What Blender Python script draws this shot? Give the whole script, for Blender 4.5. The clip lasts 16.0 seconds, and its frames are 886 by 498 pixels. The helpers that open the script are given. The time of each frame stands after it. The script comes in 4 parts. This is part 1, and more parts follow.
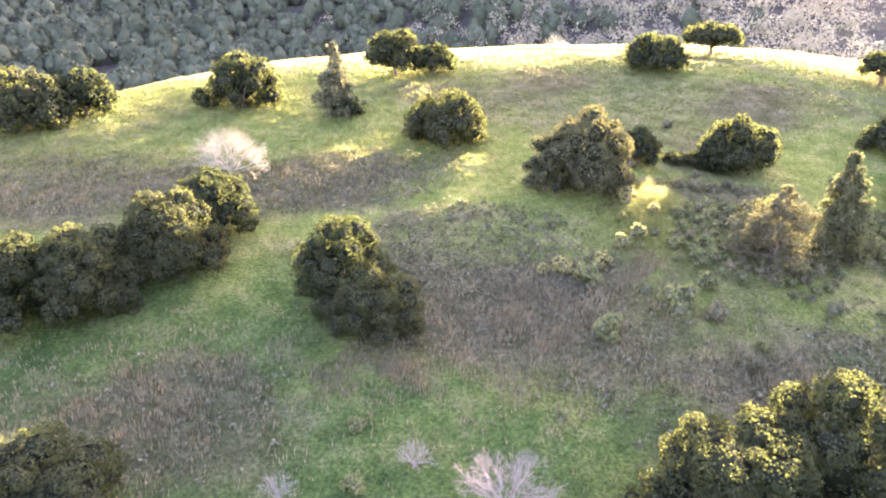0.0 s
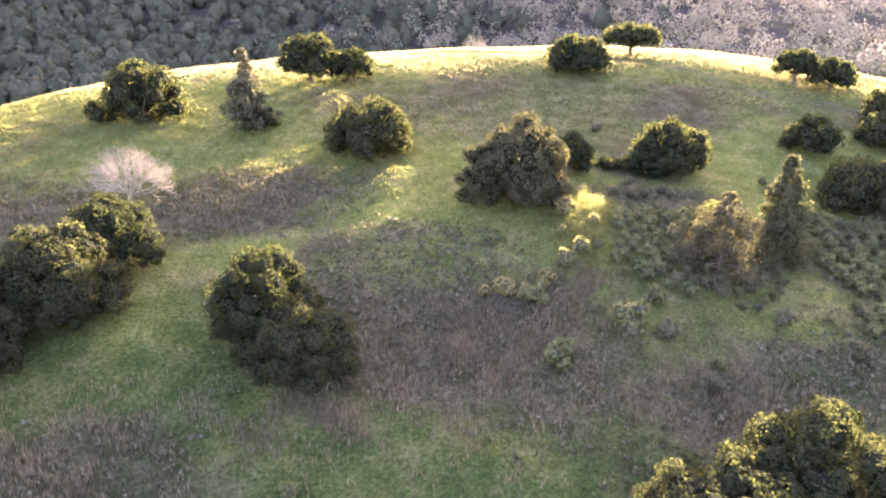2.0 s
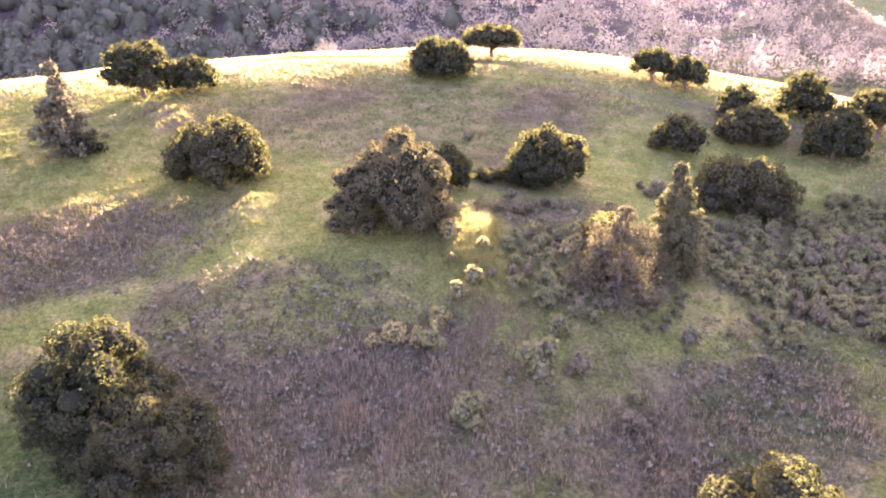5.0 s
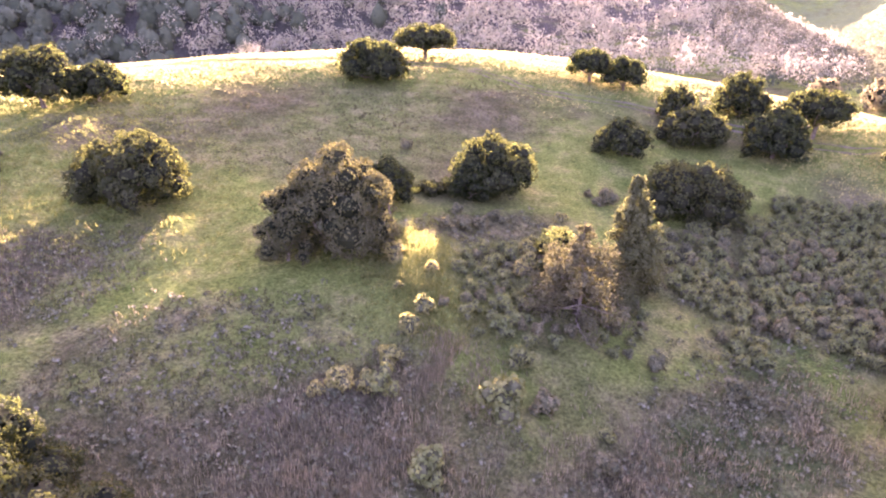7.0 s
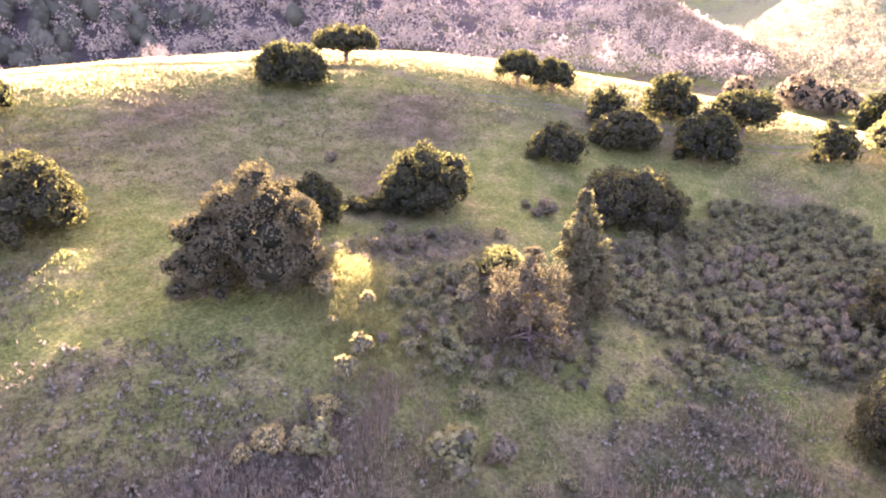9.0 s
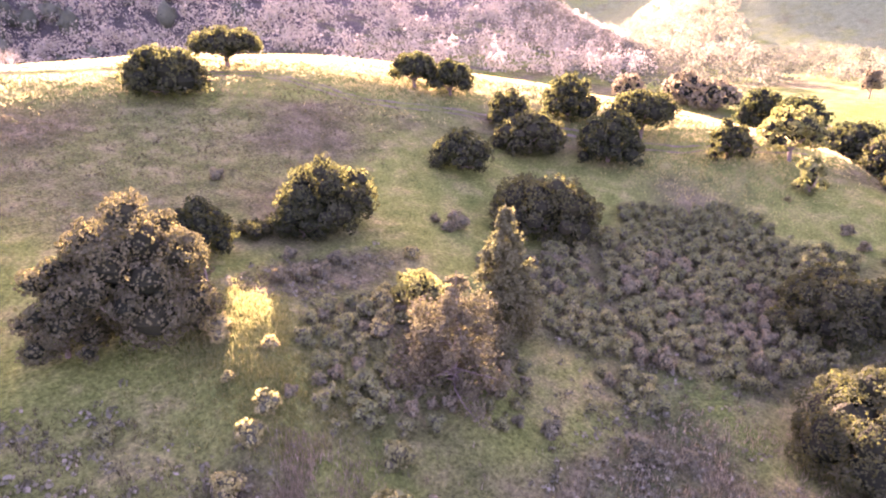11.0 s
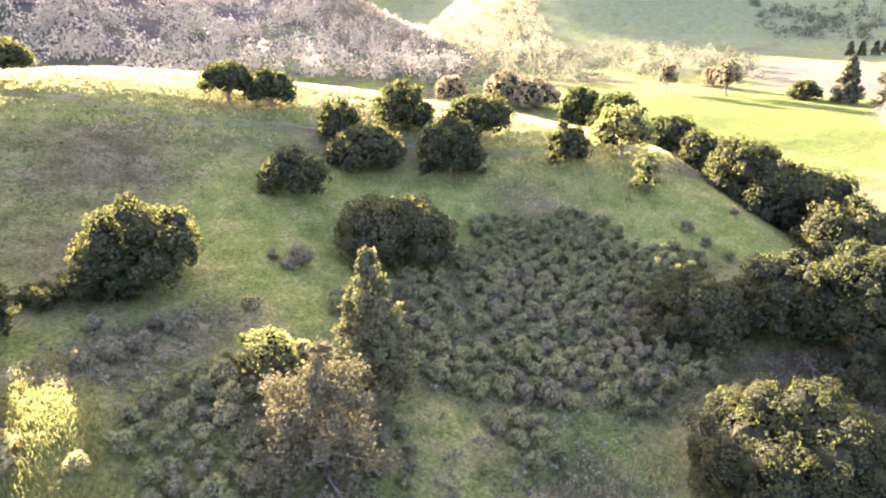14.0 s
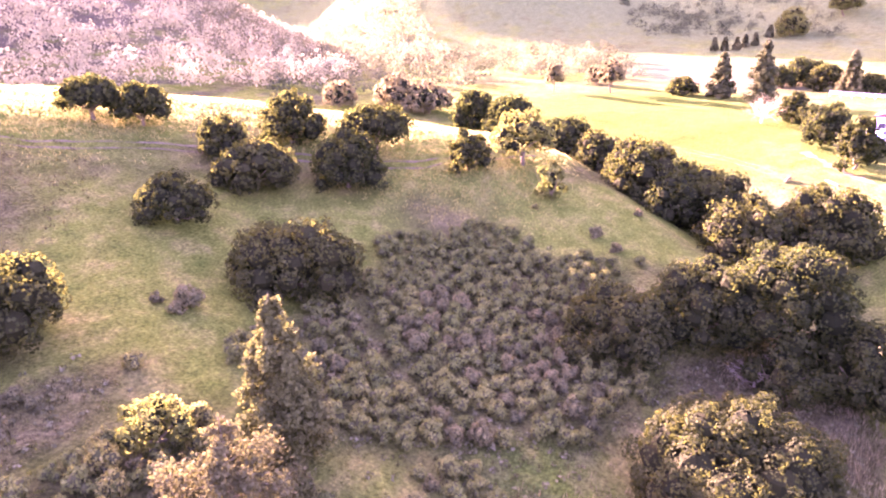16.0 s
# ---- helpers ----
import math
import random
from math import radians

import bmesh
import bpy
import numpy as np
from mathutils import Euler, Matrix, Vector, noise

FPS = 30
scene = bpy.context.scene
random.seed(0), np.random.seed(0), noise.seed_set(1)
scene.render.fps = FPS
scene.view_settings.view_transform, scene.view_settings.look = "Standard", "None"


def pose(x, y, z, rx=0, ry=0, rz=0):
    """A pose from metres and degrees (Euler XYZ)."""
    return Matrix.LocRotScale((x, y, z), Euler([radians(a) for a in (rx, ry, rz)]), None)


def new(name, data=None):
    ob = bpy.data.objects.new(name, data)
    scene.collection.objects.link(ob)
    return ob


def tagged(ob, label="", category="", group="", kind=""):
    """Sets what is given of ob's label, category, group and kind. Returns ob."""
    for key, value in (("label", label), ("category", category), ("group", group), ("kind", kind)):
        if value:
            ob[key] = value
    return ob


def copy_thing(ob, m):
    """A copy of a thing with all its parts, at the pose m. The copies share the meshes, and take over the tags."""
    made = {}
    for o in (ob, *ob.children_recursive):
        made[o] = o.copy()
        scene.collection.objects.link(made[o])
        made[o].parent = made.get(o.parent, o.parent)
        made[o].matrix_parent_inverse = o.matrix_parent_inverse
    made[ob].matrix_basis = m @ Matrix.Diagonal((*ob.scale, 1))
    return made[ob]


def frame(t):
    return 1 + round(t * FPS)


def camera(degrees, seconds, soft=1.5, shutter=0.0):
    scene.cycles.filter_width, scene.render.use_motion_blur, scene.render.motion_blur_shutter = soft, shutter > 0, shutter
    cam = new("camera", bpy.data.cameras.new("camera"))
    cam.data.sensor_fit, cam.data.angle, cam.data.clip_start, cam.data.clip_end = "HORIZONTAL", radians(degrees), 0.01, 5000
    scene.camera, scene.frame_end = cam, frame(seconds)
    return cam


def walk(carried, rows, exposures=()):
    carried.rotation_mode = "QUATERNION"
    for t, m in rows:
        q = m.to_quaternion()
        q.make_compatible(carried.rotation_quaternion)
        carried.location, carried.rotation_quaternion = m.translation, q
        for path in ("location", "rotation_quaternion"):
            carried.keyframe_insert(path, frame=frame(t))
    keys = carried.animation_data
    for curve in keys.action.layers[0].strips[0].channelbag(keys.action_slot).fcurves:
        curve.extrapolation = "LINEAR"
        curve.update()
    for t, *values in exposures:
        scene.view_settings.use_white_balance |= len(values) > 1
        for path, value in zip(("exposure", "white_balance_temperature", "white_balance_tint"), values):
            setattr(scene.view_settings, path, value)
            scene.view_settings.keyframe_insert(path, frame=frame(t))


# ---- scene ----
# seconds, eye (x, y, z), heading clockwise from north (+y), pitch, roll
ROWS = [
    (0, 0.00, 0.00, 22.00, 0.02, -19.27, 0.99),
    (0.5, -0.25, 1.39, 22.04, 1.75, -19.22, 0.86),
    (1, -0.49, 2.78, 22.08, 3.46, -19.18, 0.72),
    (1.5, -0.68, 4.18, 22.12, 5.14, -19.14, 0.63),
    (2, -0.82, 5.61, 22.14, 6.92, -19.08, 0.58),
    (2.5, -0.84, 7.04, 22.15, 9.10, -19.06, 0.44),
    (3, -0.81, 8.46, 22.17, 11.19, -19.02, 0.31),
    (3.5, -0.76, 9.90, 22.21, 13.16, -18.98, 0.24),
    (4, -0.72, 11.35, 22.28, 15.17, -19.00, 0.16),
    (4.5, -0.67, 12.81, 22.37, 17.16, -19.01, 0.13),
    (7, 0.36, 19.88, 23.12, 24.95, -19.36, 0.07),
    (7.5, 0.71, 21.22, 23.25, 26.30, -19.40, 0.08),
    (8, 1.13, 22.50, 23.37, 27.86, -19.47, 0.05),
    (10.5, 3.64, 29.29, 23.72, 38.35, -19.65, 0.04),
    (11, 4.31, 30.58, 23.74, 40.82, -19.66, -0.04),
    (11.5, 5.02, 31.83, 23.74, 43.34, -19.63, -0.13),
    (12, 5.70, 33.04, 23.73, 45.87, -19.61, -0.20),
    (12.5, 6.41, 34.25, 23.76, 48.45, -19.64, -0.26),
    (13, 7.18, 35.41, 23.83, 51.16, -19.66, -0.28),
    (13.5, 7.92, 36.51, 23.89, 53.71, -19.67, -0.29),
    (14, 8.67, 37.53, 24.00, 56.07, -19.68, -0.36),
    (14.5, 9.52, 38.47, 24.12, 58.41, -19.70, -0.48),
    (15, 10.45, 39.38, 24.22, 60.75, -19.72, -0.61),
    (15.5, 11.40, 40.29, 24.32, 63.07, -19.75, -0.71),
    (16, 12.40, 41.22, 24.46, 65.48, -19.76, -0.83),
]
cam = camera(66.0, 16.0, soft=2.1)


def aim(x, y, z, heading, pitch, roll):
    return pose(x, y, z) @ pose(0, 0, 0, 0, 0, -heading) @ pose(0, 0, 0, 90 + pitch) @ pose(0, 0, 0, 0, 0, roll)


# stops, kelvin and tint: the picture turns rosy whenever the low sun strikes the lens
LIGHT = [(0, 6.35, 5950, 96), (1.0, 5.95, 5950, 99), (2.3, 5.75, 6000, 107), (3.4, 6.3, 6500, 146), (4.5, 6.1, 6200, 131), (7, 5.95, 6100, 125), (8, 5.95, 6100, 127),
         (10.5, 5.95, 6150, 132), (12.5, 6.05, 6450, 149), (13, 5.75, 5950, 106), (14.5, 5.95, 5900, 97), (15.3, 6.0, 6050, 110), (16, 6.3, 6500, 150)]
walk(cam, [(t, aim(*r)) for t, *r in ROWS], LIGHT)

# ---- sky and sun ----
SUN_AZ, SUN_EL = 29.5, 11.0
world = bpy.data.worlds.new("world")
scene.world = world
world.use_nodes = True
wn = world.node_tree
sky = wn.nodes.new("ShaderNodeTexSky")
sky.sky_type, sky.sun_disc = "NISHITA", False
sky.sun_elevation, sky.sun_rotation = radians(SUN_EL), radians(SUN_AZ)
sky.air_density, sky.dust_density, sky.ozone_density = 1.0, 4.0, 1.0
wn.links.new(sky.outputs[0], wn.nodes["Background"].inputs[0])
wn.nodes["Background"].inputs[1].default_value = 0.06
lamp = bpy.data.lights.new("sun", "SUN")
lamp.energy, lamp.angle, lamp.color = 3.6, radians(0.5), (1.0, 0.88, 0.64)
sun = new("sun", lamp)
sun.matrix_world = pose(0, 0, 60, 0, 0, 0) @ pose(0, 0, 0, 0, 0, -SUN_AZ) @ pose(0, 0, 0, -(90 - SUN_EL), 0, 0)

# ---- materials ----


def material(name):
    m = bpy.data.materials.new(name)
    m.use_nodes = True
    return m, m.node_tree.nodes, m.node_tree.links


def ramp(nodes, links, fac, stops):
    r = nodes.new("ShaderNodeValToRGB")
    while len(r.color_ramp.elements) < len(stops):
        r.color_ramp.elements.new(0.5)
    for e, (p, c) in zip(r.color_ramp.elements, stops):
        e.position, e.color = p, (*c, 1)
    links.new(fac, r.inputs[0])
    return r.outputs[0]


def mixed(nodes, links, fac, a, b, how="MIX"):
    m = nodes.new("ShaderNodeMix")
    m.data_type, m.blend_type = "RGBA", how
    for sock, v in ((m.inputs[0], fac), (m.inputs[6], a), (m.inputs[7], b)):
        if hasattr(v, "is_output"):
            links.new(v, sock)
        else:
            sock.default_value = v if isinstance(v, (int, float)) else (*v, 1)
    return m.outputs[2]


def noise_tex(nodes, links, scale, detail=4.0, rough=0.55):
    pos = nodes.new("ShaderNodeNewGeometry")
    n = nodes.new("ShaderNodeTexNoise")
    n.inputs["Scale"].default_value, n.inputs["Detail"].default_value, n.inputs["Roughness"].default_value = scale, detail, rough
    links.new(pos.outputs["Position"], n.inputs["Vector"])
    return n.outputs[0]


def leafy(name, dark, mid, light, through_colour, share=0.35, rough=0.75):
    """Foliage: each leaf spray its own shade, light passing through it."""
    m, nodes, links = material(name)
    bsdf, out = nodes["Principled BSDF"], nodes["Material Output"]
    geo, info = nodes.new("ShaderNodeNewGeometry"), nodes.new("ShaderNodeObjectInfo")
    col = ramp(nodes, links, geo.outputs["Random Per Island"], [(0, dark), (0.55, mid), (1, light)])
    tone = ramp(nodes, links, info.outputs["Random"], [(0, (0.8, 0.86, 0.8)), (1, (1.15, 1.1, 1.0))])
    col = mixed(nodes, links, 1.0, col, tone, "MULTIPLY")
    big = ramp(nodes, links, noise_tex(nodes, links, 0.5), [(0.3, (0.8, 0.85, 0.8)), (0.7, (1.15, 1.1, 1.0))])
    col = mixed(nodes, links, 1.0, col, big, "MULTIPLY")
    links.new(col, bsdf.inputs["Base Color"])
    bsdf.inputs["Roughness"].default_value = rough
    bsdf.inputs["Specular IOR Level"].default_value = 0.0
    tr, mix = nodes.new("ShaderNodeBsdfTranslucent"), nodes.new("ShaderNodeMixShader")
    links.new(mixed(nodes, links, 1.0, col, through_colour, "MULTIPLY"), tr.inputs[0])
    mix.inputs[0].default_value = share
    links.new(bsdf.outputs[0], mix.inputs[1])
    links.new(tr.outputs[0], mix.inputs[2])
    links.new(mix.outputs[0], out.inputs[0])
    return m


def barky(name, a, b, scale=6.0):
    m, nodes, links = material(name)
    bsdf = nodes["Principled BSDF"]
    n = noise_tex(nodes, links, scale, 6)
    links.new(ramp(nodes, links, n, [(0.3, a), (0.7, b)]), bsdf.inputs["Base Color"])
    bsdf.inputs["Roughness"].default_value = 0.95
    bsdf.inputs["Specular IOR Level"].default_value = 0.0
    bump = nodes.new("ShaderNodeBump")
    bump.inputs["Strength"].default_value, bump.inputs["Distance"].default_value = 0.6, 0.05
    links.new(n, bump.inputs["Height"])
    links.new(bump.outputs[0], bsdf.inputs["Normal"])
    return m


OAK = leafy("oak_leaves", (0.018, 0.027, 0.0115), (0.022, 0.033, 0.014), (0.029, 0.042, 0.018), (2.4, 2.4, 0.8), 0.3)
OAK_PALE = leafy("pale_oak_leaves", (0.034, 0.044, 0.018), (0.045, 0.056, 0.024), (0.062, 0.073, 0.032), (1.6, 1.6, 0.75), 0.25)
WILLOW = leafy("willow_leaves", (0.058, 0.08, 0.023), (0.074, 0.098, 0.029), (0.094, 0.12, 0.038), (1.15, 1.2, 0.6), 0.42)
# dark core of the oak crowns: inner shade put into the colour
CORE = leafy("crown_shade_core", (0.01, 0.014, 0.007), (0.012, 0.017, 0.008), (0.015, 0.02, 0.009), (1, 1, 0.6), 0.0, 0.9)
FIR = leafy("fir_needles", (0.035, 0.052, 0.024), (0.058, 0.076, 0.035), (0.092, 0.108, 0.05), (1.2, 1.2, 0.8), 0.22)
DRYFIR = leafy("thin_fir_needles", (0.052, 0.06, 0.025), (0.064, 0.072, 0.031), (0.08, 0.088, 0.04), (1.2, 1.25, 0.7), 0.22)
FIR_SUNNY = leafy("sunny_fir_needles", (0.042, 0.057, 0.021), (0.054, 0.07, 0.026), (0.07, 0.086, 0.034), (1.3, 1.4, 0.7), 0.22)
BRUSH = leafy("brush_leaves", (0.074, 0.104, 0.034), (0.086, 0.118, 0.04), (0.102, 0.135, 0.049), (1.5, 1.4, 0.8), 0.3)
BRUSH_GREY = leafy("grey_brush_leaves", (0.076, 0.09, 0.042), (0.088, 0.102, 0.049), (0.104, 0.118, 0.058), (1.5, 1.4, 0.85), 0.3)
# lit copy of the brush leaves: low sun put into a paler, yellower colour
BRUSH_LIT = leafy("sunlit_brush_leaves", (0.1, 0.12, 0.04), (0.145, 0.165, 0.056), (0.195, 0.21, 0.08), (1.3, 1.3, 0.7), 0.4)
# bush core, darker than its leaves: shade of the gaps put into the colour
BRUSH_CORE = leafy("brush_shade_core", (0.042, 0.056, 0.023), (0.048, 0.062, 0.027), (0.055, 0.069, 0.031), (1, 1, 0.7), 0.05, 0.9)
GRASS = leafy("grass_blades", (0.032, 0.058, 0.012), (0.054, 0.086, 0.018), (0.095, 0.12, 0.036), (1.3, 1.35, 0.8), 0.35, 0.6)
# pale grass with low sunlight added into its colour
BROWGRASS = leafy("sunlit_brow_grass", (0.125, 0.148, 0.05), (0.16, 0.182, 0.066), (0.205, 0.222, 0.093), (1.3, 1.3, 0.85), 0.45, 0.6)
# rough grass, its colour brightened for the sun streaks on the slope
ROUGHGRASS = leafy("rough_grass_blades", (0.06, 0.09, 0.023), (0.085, 0.115, 0.031), (0.12, 0.146, 0.046), (1.3, 1.3, 0.8), 0.42, 0.6)
PALELEAF = leafy("thin_pale_leaves", (0.085, 0.094, 0.046), (0.102, 0.11, 0.054), (0.122, 0.128, 0.065), (1.2, 1.15, 0.8), 0.4)
WEED = leafy("weed_leaves", (0.05, 0.066, 0.03), (0.078, 0.096, 0.046), (0.125, 0.145, 0.08), (1.2, 1.2, 0.85), 0.25)
STRAW = leafy("dry_stalks", (0.064, 0.07, 0.036), (0.108, 0.116, 0.062), (0.18, 0.188, 0.108), (1.3, 1.25, 0.9), 0.4, 0.8)
STUBBLE = leafy("dry_stubble", (0.034, 0.04, 0.0155), (0.058, 0.065, 0.028), (0.11, 0.118, 0.06), (1.2, 1.2, 0.85), 0.35, 0.85)
# far woods towards the sun: bright haze put into a pale colour
HAZEWOOD = leafy("hazy_woods", (0.2, 0.218, 0.13), (0.21, 0.228, 0.136), (0.22, 0.238, 0.143), (1.1, 1.1, 0.95), 0.55, 0.9)
VALEWOOD = leafy("valley_wood_leaves", (0.08, 0.095, 0.05), (0.092, 0.108, 0.057), (0.11, 0.125, 0.068), (1.1, 1.15, 0.85), 0.3)
FARWOOD = leafy("far_wood_leaves", (0.038, 0.055, 0.028), (0.05, 0.07, 0.035), (0.066, 0.088, 0.045), (1.3, 1.3, 0.9), 0.15)
BARK = barky("oak_bark", (0.055, 0.056, 0.028), (0.12, 0.12, 0.065))
PALEBARK = barky("bare_pale_bark", (0.19, 0.2, 0.095), (0.29, 0.3, 0.15))
GREYBARK = barky("bare_grey_bark", (0.1, 0.11, 0.066), (0.18, 0.19, 0.12))


def ground_material():
    m, nodes, links = material("meadow_ground")
    bsdf = nodes["Principled BSDF"]
    geo = nodes.new("ShaderNodeNewGeometry")
    sep = nodes.new("ShaderNodeSeparateXYZ")
    links.new(geo.outputs["Position"], sep.inputs[0])

    def calc(op, *v):
        n = nodes.new("ShaderNodeMath")
        n.operation, n.use_clamp = op, False
        for s, q in zip(n.inputs, v):
            if hasattr(q, "is_output"):
                links.new(q, s)
            else:
                s.default_value = q
        return n.outputs[0]

    wob = calc("MULTIPLY", calc("SUBTRACT", noise_tex(nodes, links, 0.12, 5), 0.5), 1.6)

    def patch(cx, cy, rx, ry, turn=0.0):
        """A soft-edged patch of other ground cover."""
        c, s = math.cos(radians(turn)), math.sin(radians(turn))
        dx, dy = calc("SUBTRACT", sep.outputs[0], cx), calc("SUBTRACT", sep.outputs[1], cy)
        u = calc("DIVIDE", calc("ADD", calc("MULTIPLY", dx, c), calc("MULTIPLY", dy, s)), rx)
        v = calc("DIVIDE", calc("SUBTRACT", calc("MULTIPLY", dy, c), calc("MULTIPLY", dx, s)), ry)
        d = calc("ADD", calc("POWER", calc("ADD", calc("MULTIPLY", u, u), calc("MULTIPLY", v, v)), 0.5), wob)
        n = nodes.new("ShaderNodeMapRange")
        n.inputs[1].default_value, n.inputs[2].default_value, n.inputs[3].default_value, n.inputs[4].default_value = 1.25, 0.75, 0.0, 1.0
        links.new(d, n.inputs[0])
        return n.outputs[0]

    fine, mid, broad = noise_tex(nodes, links, 3.5, 6, 0.7), noise_tex(nodes, links, 0.35, 6, 0.65), noise_tex(nodes, links, 0.045, 5)
    green = ramp(nodes, links, mid, [(0.3, (0.04, 0.078, 0.013)), (0.5, (0.07, 0.112, 0.02)), (0.7, (0.115, 0.138, 0.036))])
    dull = ramp(nodes, links, mid, [(0.3, (0.029, 0.033, 0.0135)), (0.5, (0.046, 0.05, 0.0215)), (0.72, (0.076, 0.08, 0.037))])
    cover = ramp(nodes, links, broad, [(0.47, (0, 0, 0)), (0.62, (0.75, 0.75, 0.75))])
    col = mixed(nodes, links, cover, green, dull)
    lush = ramp(nodes, links, mid, [(0.3, (0.015, 0.04, 0.009)), (0.5, (0.026, 0.06, 0.013)), (0.7, (0.05, 0.08, 0.023))])
    for p in PATCHES:
        col = mixed(nodes, links, calc("MULTIPLY", patch(*p[:5]), p[6]), col, {"dull": dull, "green": green, "lush": lush}[p[5]])
    bright = ramp(nodes, links, mid, [(0.3, (0.036, 0.068, 0.011)), (0.7, (0.05, 0.086, 0.015))])
    col = mixed(nodes, links, patch(160, 62, 42, 34, 10), col, bright)
    pale = ramp(nodes, links, mid, [(0.3, (0.042, 0.05, 0.025)), (0.7, (0.062, 0.07, 0.036))])
    col = mixed(nodes, links, patch(262, 62, 55, 26, 25), col, pale)
    col = mixed(nodes, links, patch(190, 430, 300, 210, 0), col, ramp(nodes, links, mid, [(0.3, (0.05, 0.056, 0.03)), (0.7, (0.07, 0.075, 0.042))]))
    col = mixed(nodes, links, patch(640, 160, 330, 420, 0), col, ramp(nodes, links, mid, [(0.3, (0.055, 0.092, 0.03)), (0.7, (0.078, 0.122, 0.042))]))
    col = mixed(nodes, links, patch(-90, 350, 260, 165, 0), col, ramp(nodes, links, mid, [(0.3, (0.02, 0.026, 0.014)), (0.7, (0.042, 0.048, 0.027))]))
    speck = ramp(nodes, links, fine, [(0.32, (0.35, 0.38, 0.36)), (0.5, (1, 1, 1)), (0.7, (1.9, 1.8, 1.7))])
    col = mixed(nodes, links, 0.8, col, speck, "MULTIPLY")
    links.new(col, bsdf.inputs["Base Color"])
    bsdf.inputs["Roughness"].default_value = 0.9
    bsdf.inputs["Specular IOR Level"].default_value = 0.0
    bump = nodes.new("ShaderNodeBump")
    bump.inputs["Strength"].default_value, bump.inputs["Distance"].default_value = 1.0, 0.45
    links.new(calc("ADD", fine, calc("MULTIPLY", mid, 1.5)), bump.inputs["Height"])
    links.new(bump.outputs[0], bsdf.inputs["Normal"])
    return m


# x, y, half-lengths, turn, kind, strength
PATCHES = [
    (-12, 79, 14, 8, 10, "dull", 0.9), (2, 60, 13, 12, 20, "dull", 0.85), (12, 52, 9, 10, 0, "dull", 0.7), (-45, 78, 16, 9, 0, "dull", 0.7),
    (30, 110, 34, 18, 0, "dull", 0.4), (30, 44, 16, 6, 20, "dull", 0.8), (38, 50, 9, 6, 30, "dull", 0.6), (-18, 46, 10, 16, 10, "green", 0.9),
    (8, 76, 14, 6, 0, "green", 0.9), (10, 66, 14, 5, 10, "green", 0.7), (-6, 38, 14, 8, 0, "green", 0.9), (60, 84, 18, 10, 0, "green", 0.7),
    (-25, 92, 18, 7, 10, "green", 0.9), (38, 57, 8, 5, 0, "green", 0.8), (30, 78, 12, 5, 0, "green", 0.7), (60, 60, 18, 14, 0, "dull", 0.6),
    # lush: deep green grass, with the dim foreground darkened into its colour
    (-6, 37, 18, 8, 0, "lush", 0.9), (-14, 52, 6, 12, -10, "lush", 0.8), (-38, 40, 14, 10, 0, "lush", 0.7), (12, 38, 10, 6, 20, "lush", 0.7), (34, 46, 6, 5, 30, "lush", 0.6),
    # the dull patch at (62, 38) also holds the oaks' shade in its colour
    (46, 50, 5, 5, 0, "lush", 0.6), (-34, 34, 20, 12, 0, "lush", 0.8), (-12, 30, 22, 7, 0, "lush", 0.8), (-25, 47, 10, 12, -20, "lush", 0.8), (-20, 41, 10, 6, 0, "dull", 0.6), (62, 38, 9, 8, 0, "dull", 0.9), (31, 77, 8, 3.5, 0, "dull", 0.7), (44, 130, 60, 11, -18, "green", 0.85)]

# ---- the ground: one sheet, a rounded hill, the valley, the hills beyond ----
BROAD = [0.94, -0.25, 8.83, 3.47, -12.15, -9.05, 2.82, -3.98, -1.43, 10.79, 15.73, 3.15, -2.41, 4.64, 2.65, -8.27, 6.22, -0.98, -4.11, 3.68, 10.48,
         6.27, 10.46, -1.68, 6.55, -6.1, -14.44, 3.23, 7.65, 2.41, 4.02, 9.6, 13.82, 14.2, -0.88, 1.79, -5.4, -2.93, -3.71, -3.35, -2.46, 3.49]
LEDGES = [0.23, 0.0, 0.25, -0.24, -0.69, -0.1, -0.28, 0.01, -1.47, 1.95, -0.38, -0.62, -0.84, 1.08, -0.4, -0.6, 0.59, -1.31, 0.02, -0.13, 0.8, -0.82, -0.49,
          -0.51, -0.88, 1.22, 0.8, 0.07]


def smooth(a, b, v):
    t = np.clip((v - a) / (b - a), 0, 1)
    return t * t * (3 - 2 * t)


def ripple(x, y):
    """Small unevenness of the turf."""
    return 0.10 * np.sin(0.9 * x + 1.3 * np.sin(0.31 * y)) * np.sin(0.8 * y + 1.1 * np.sin(0.37 * x)) + 0.22 * np.sin(0.23 * x + 0.7) * np.sin(0.19 * y + 1.9)


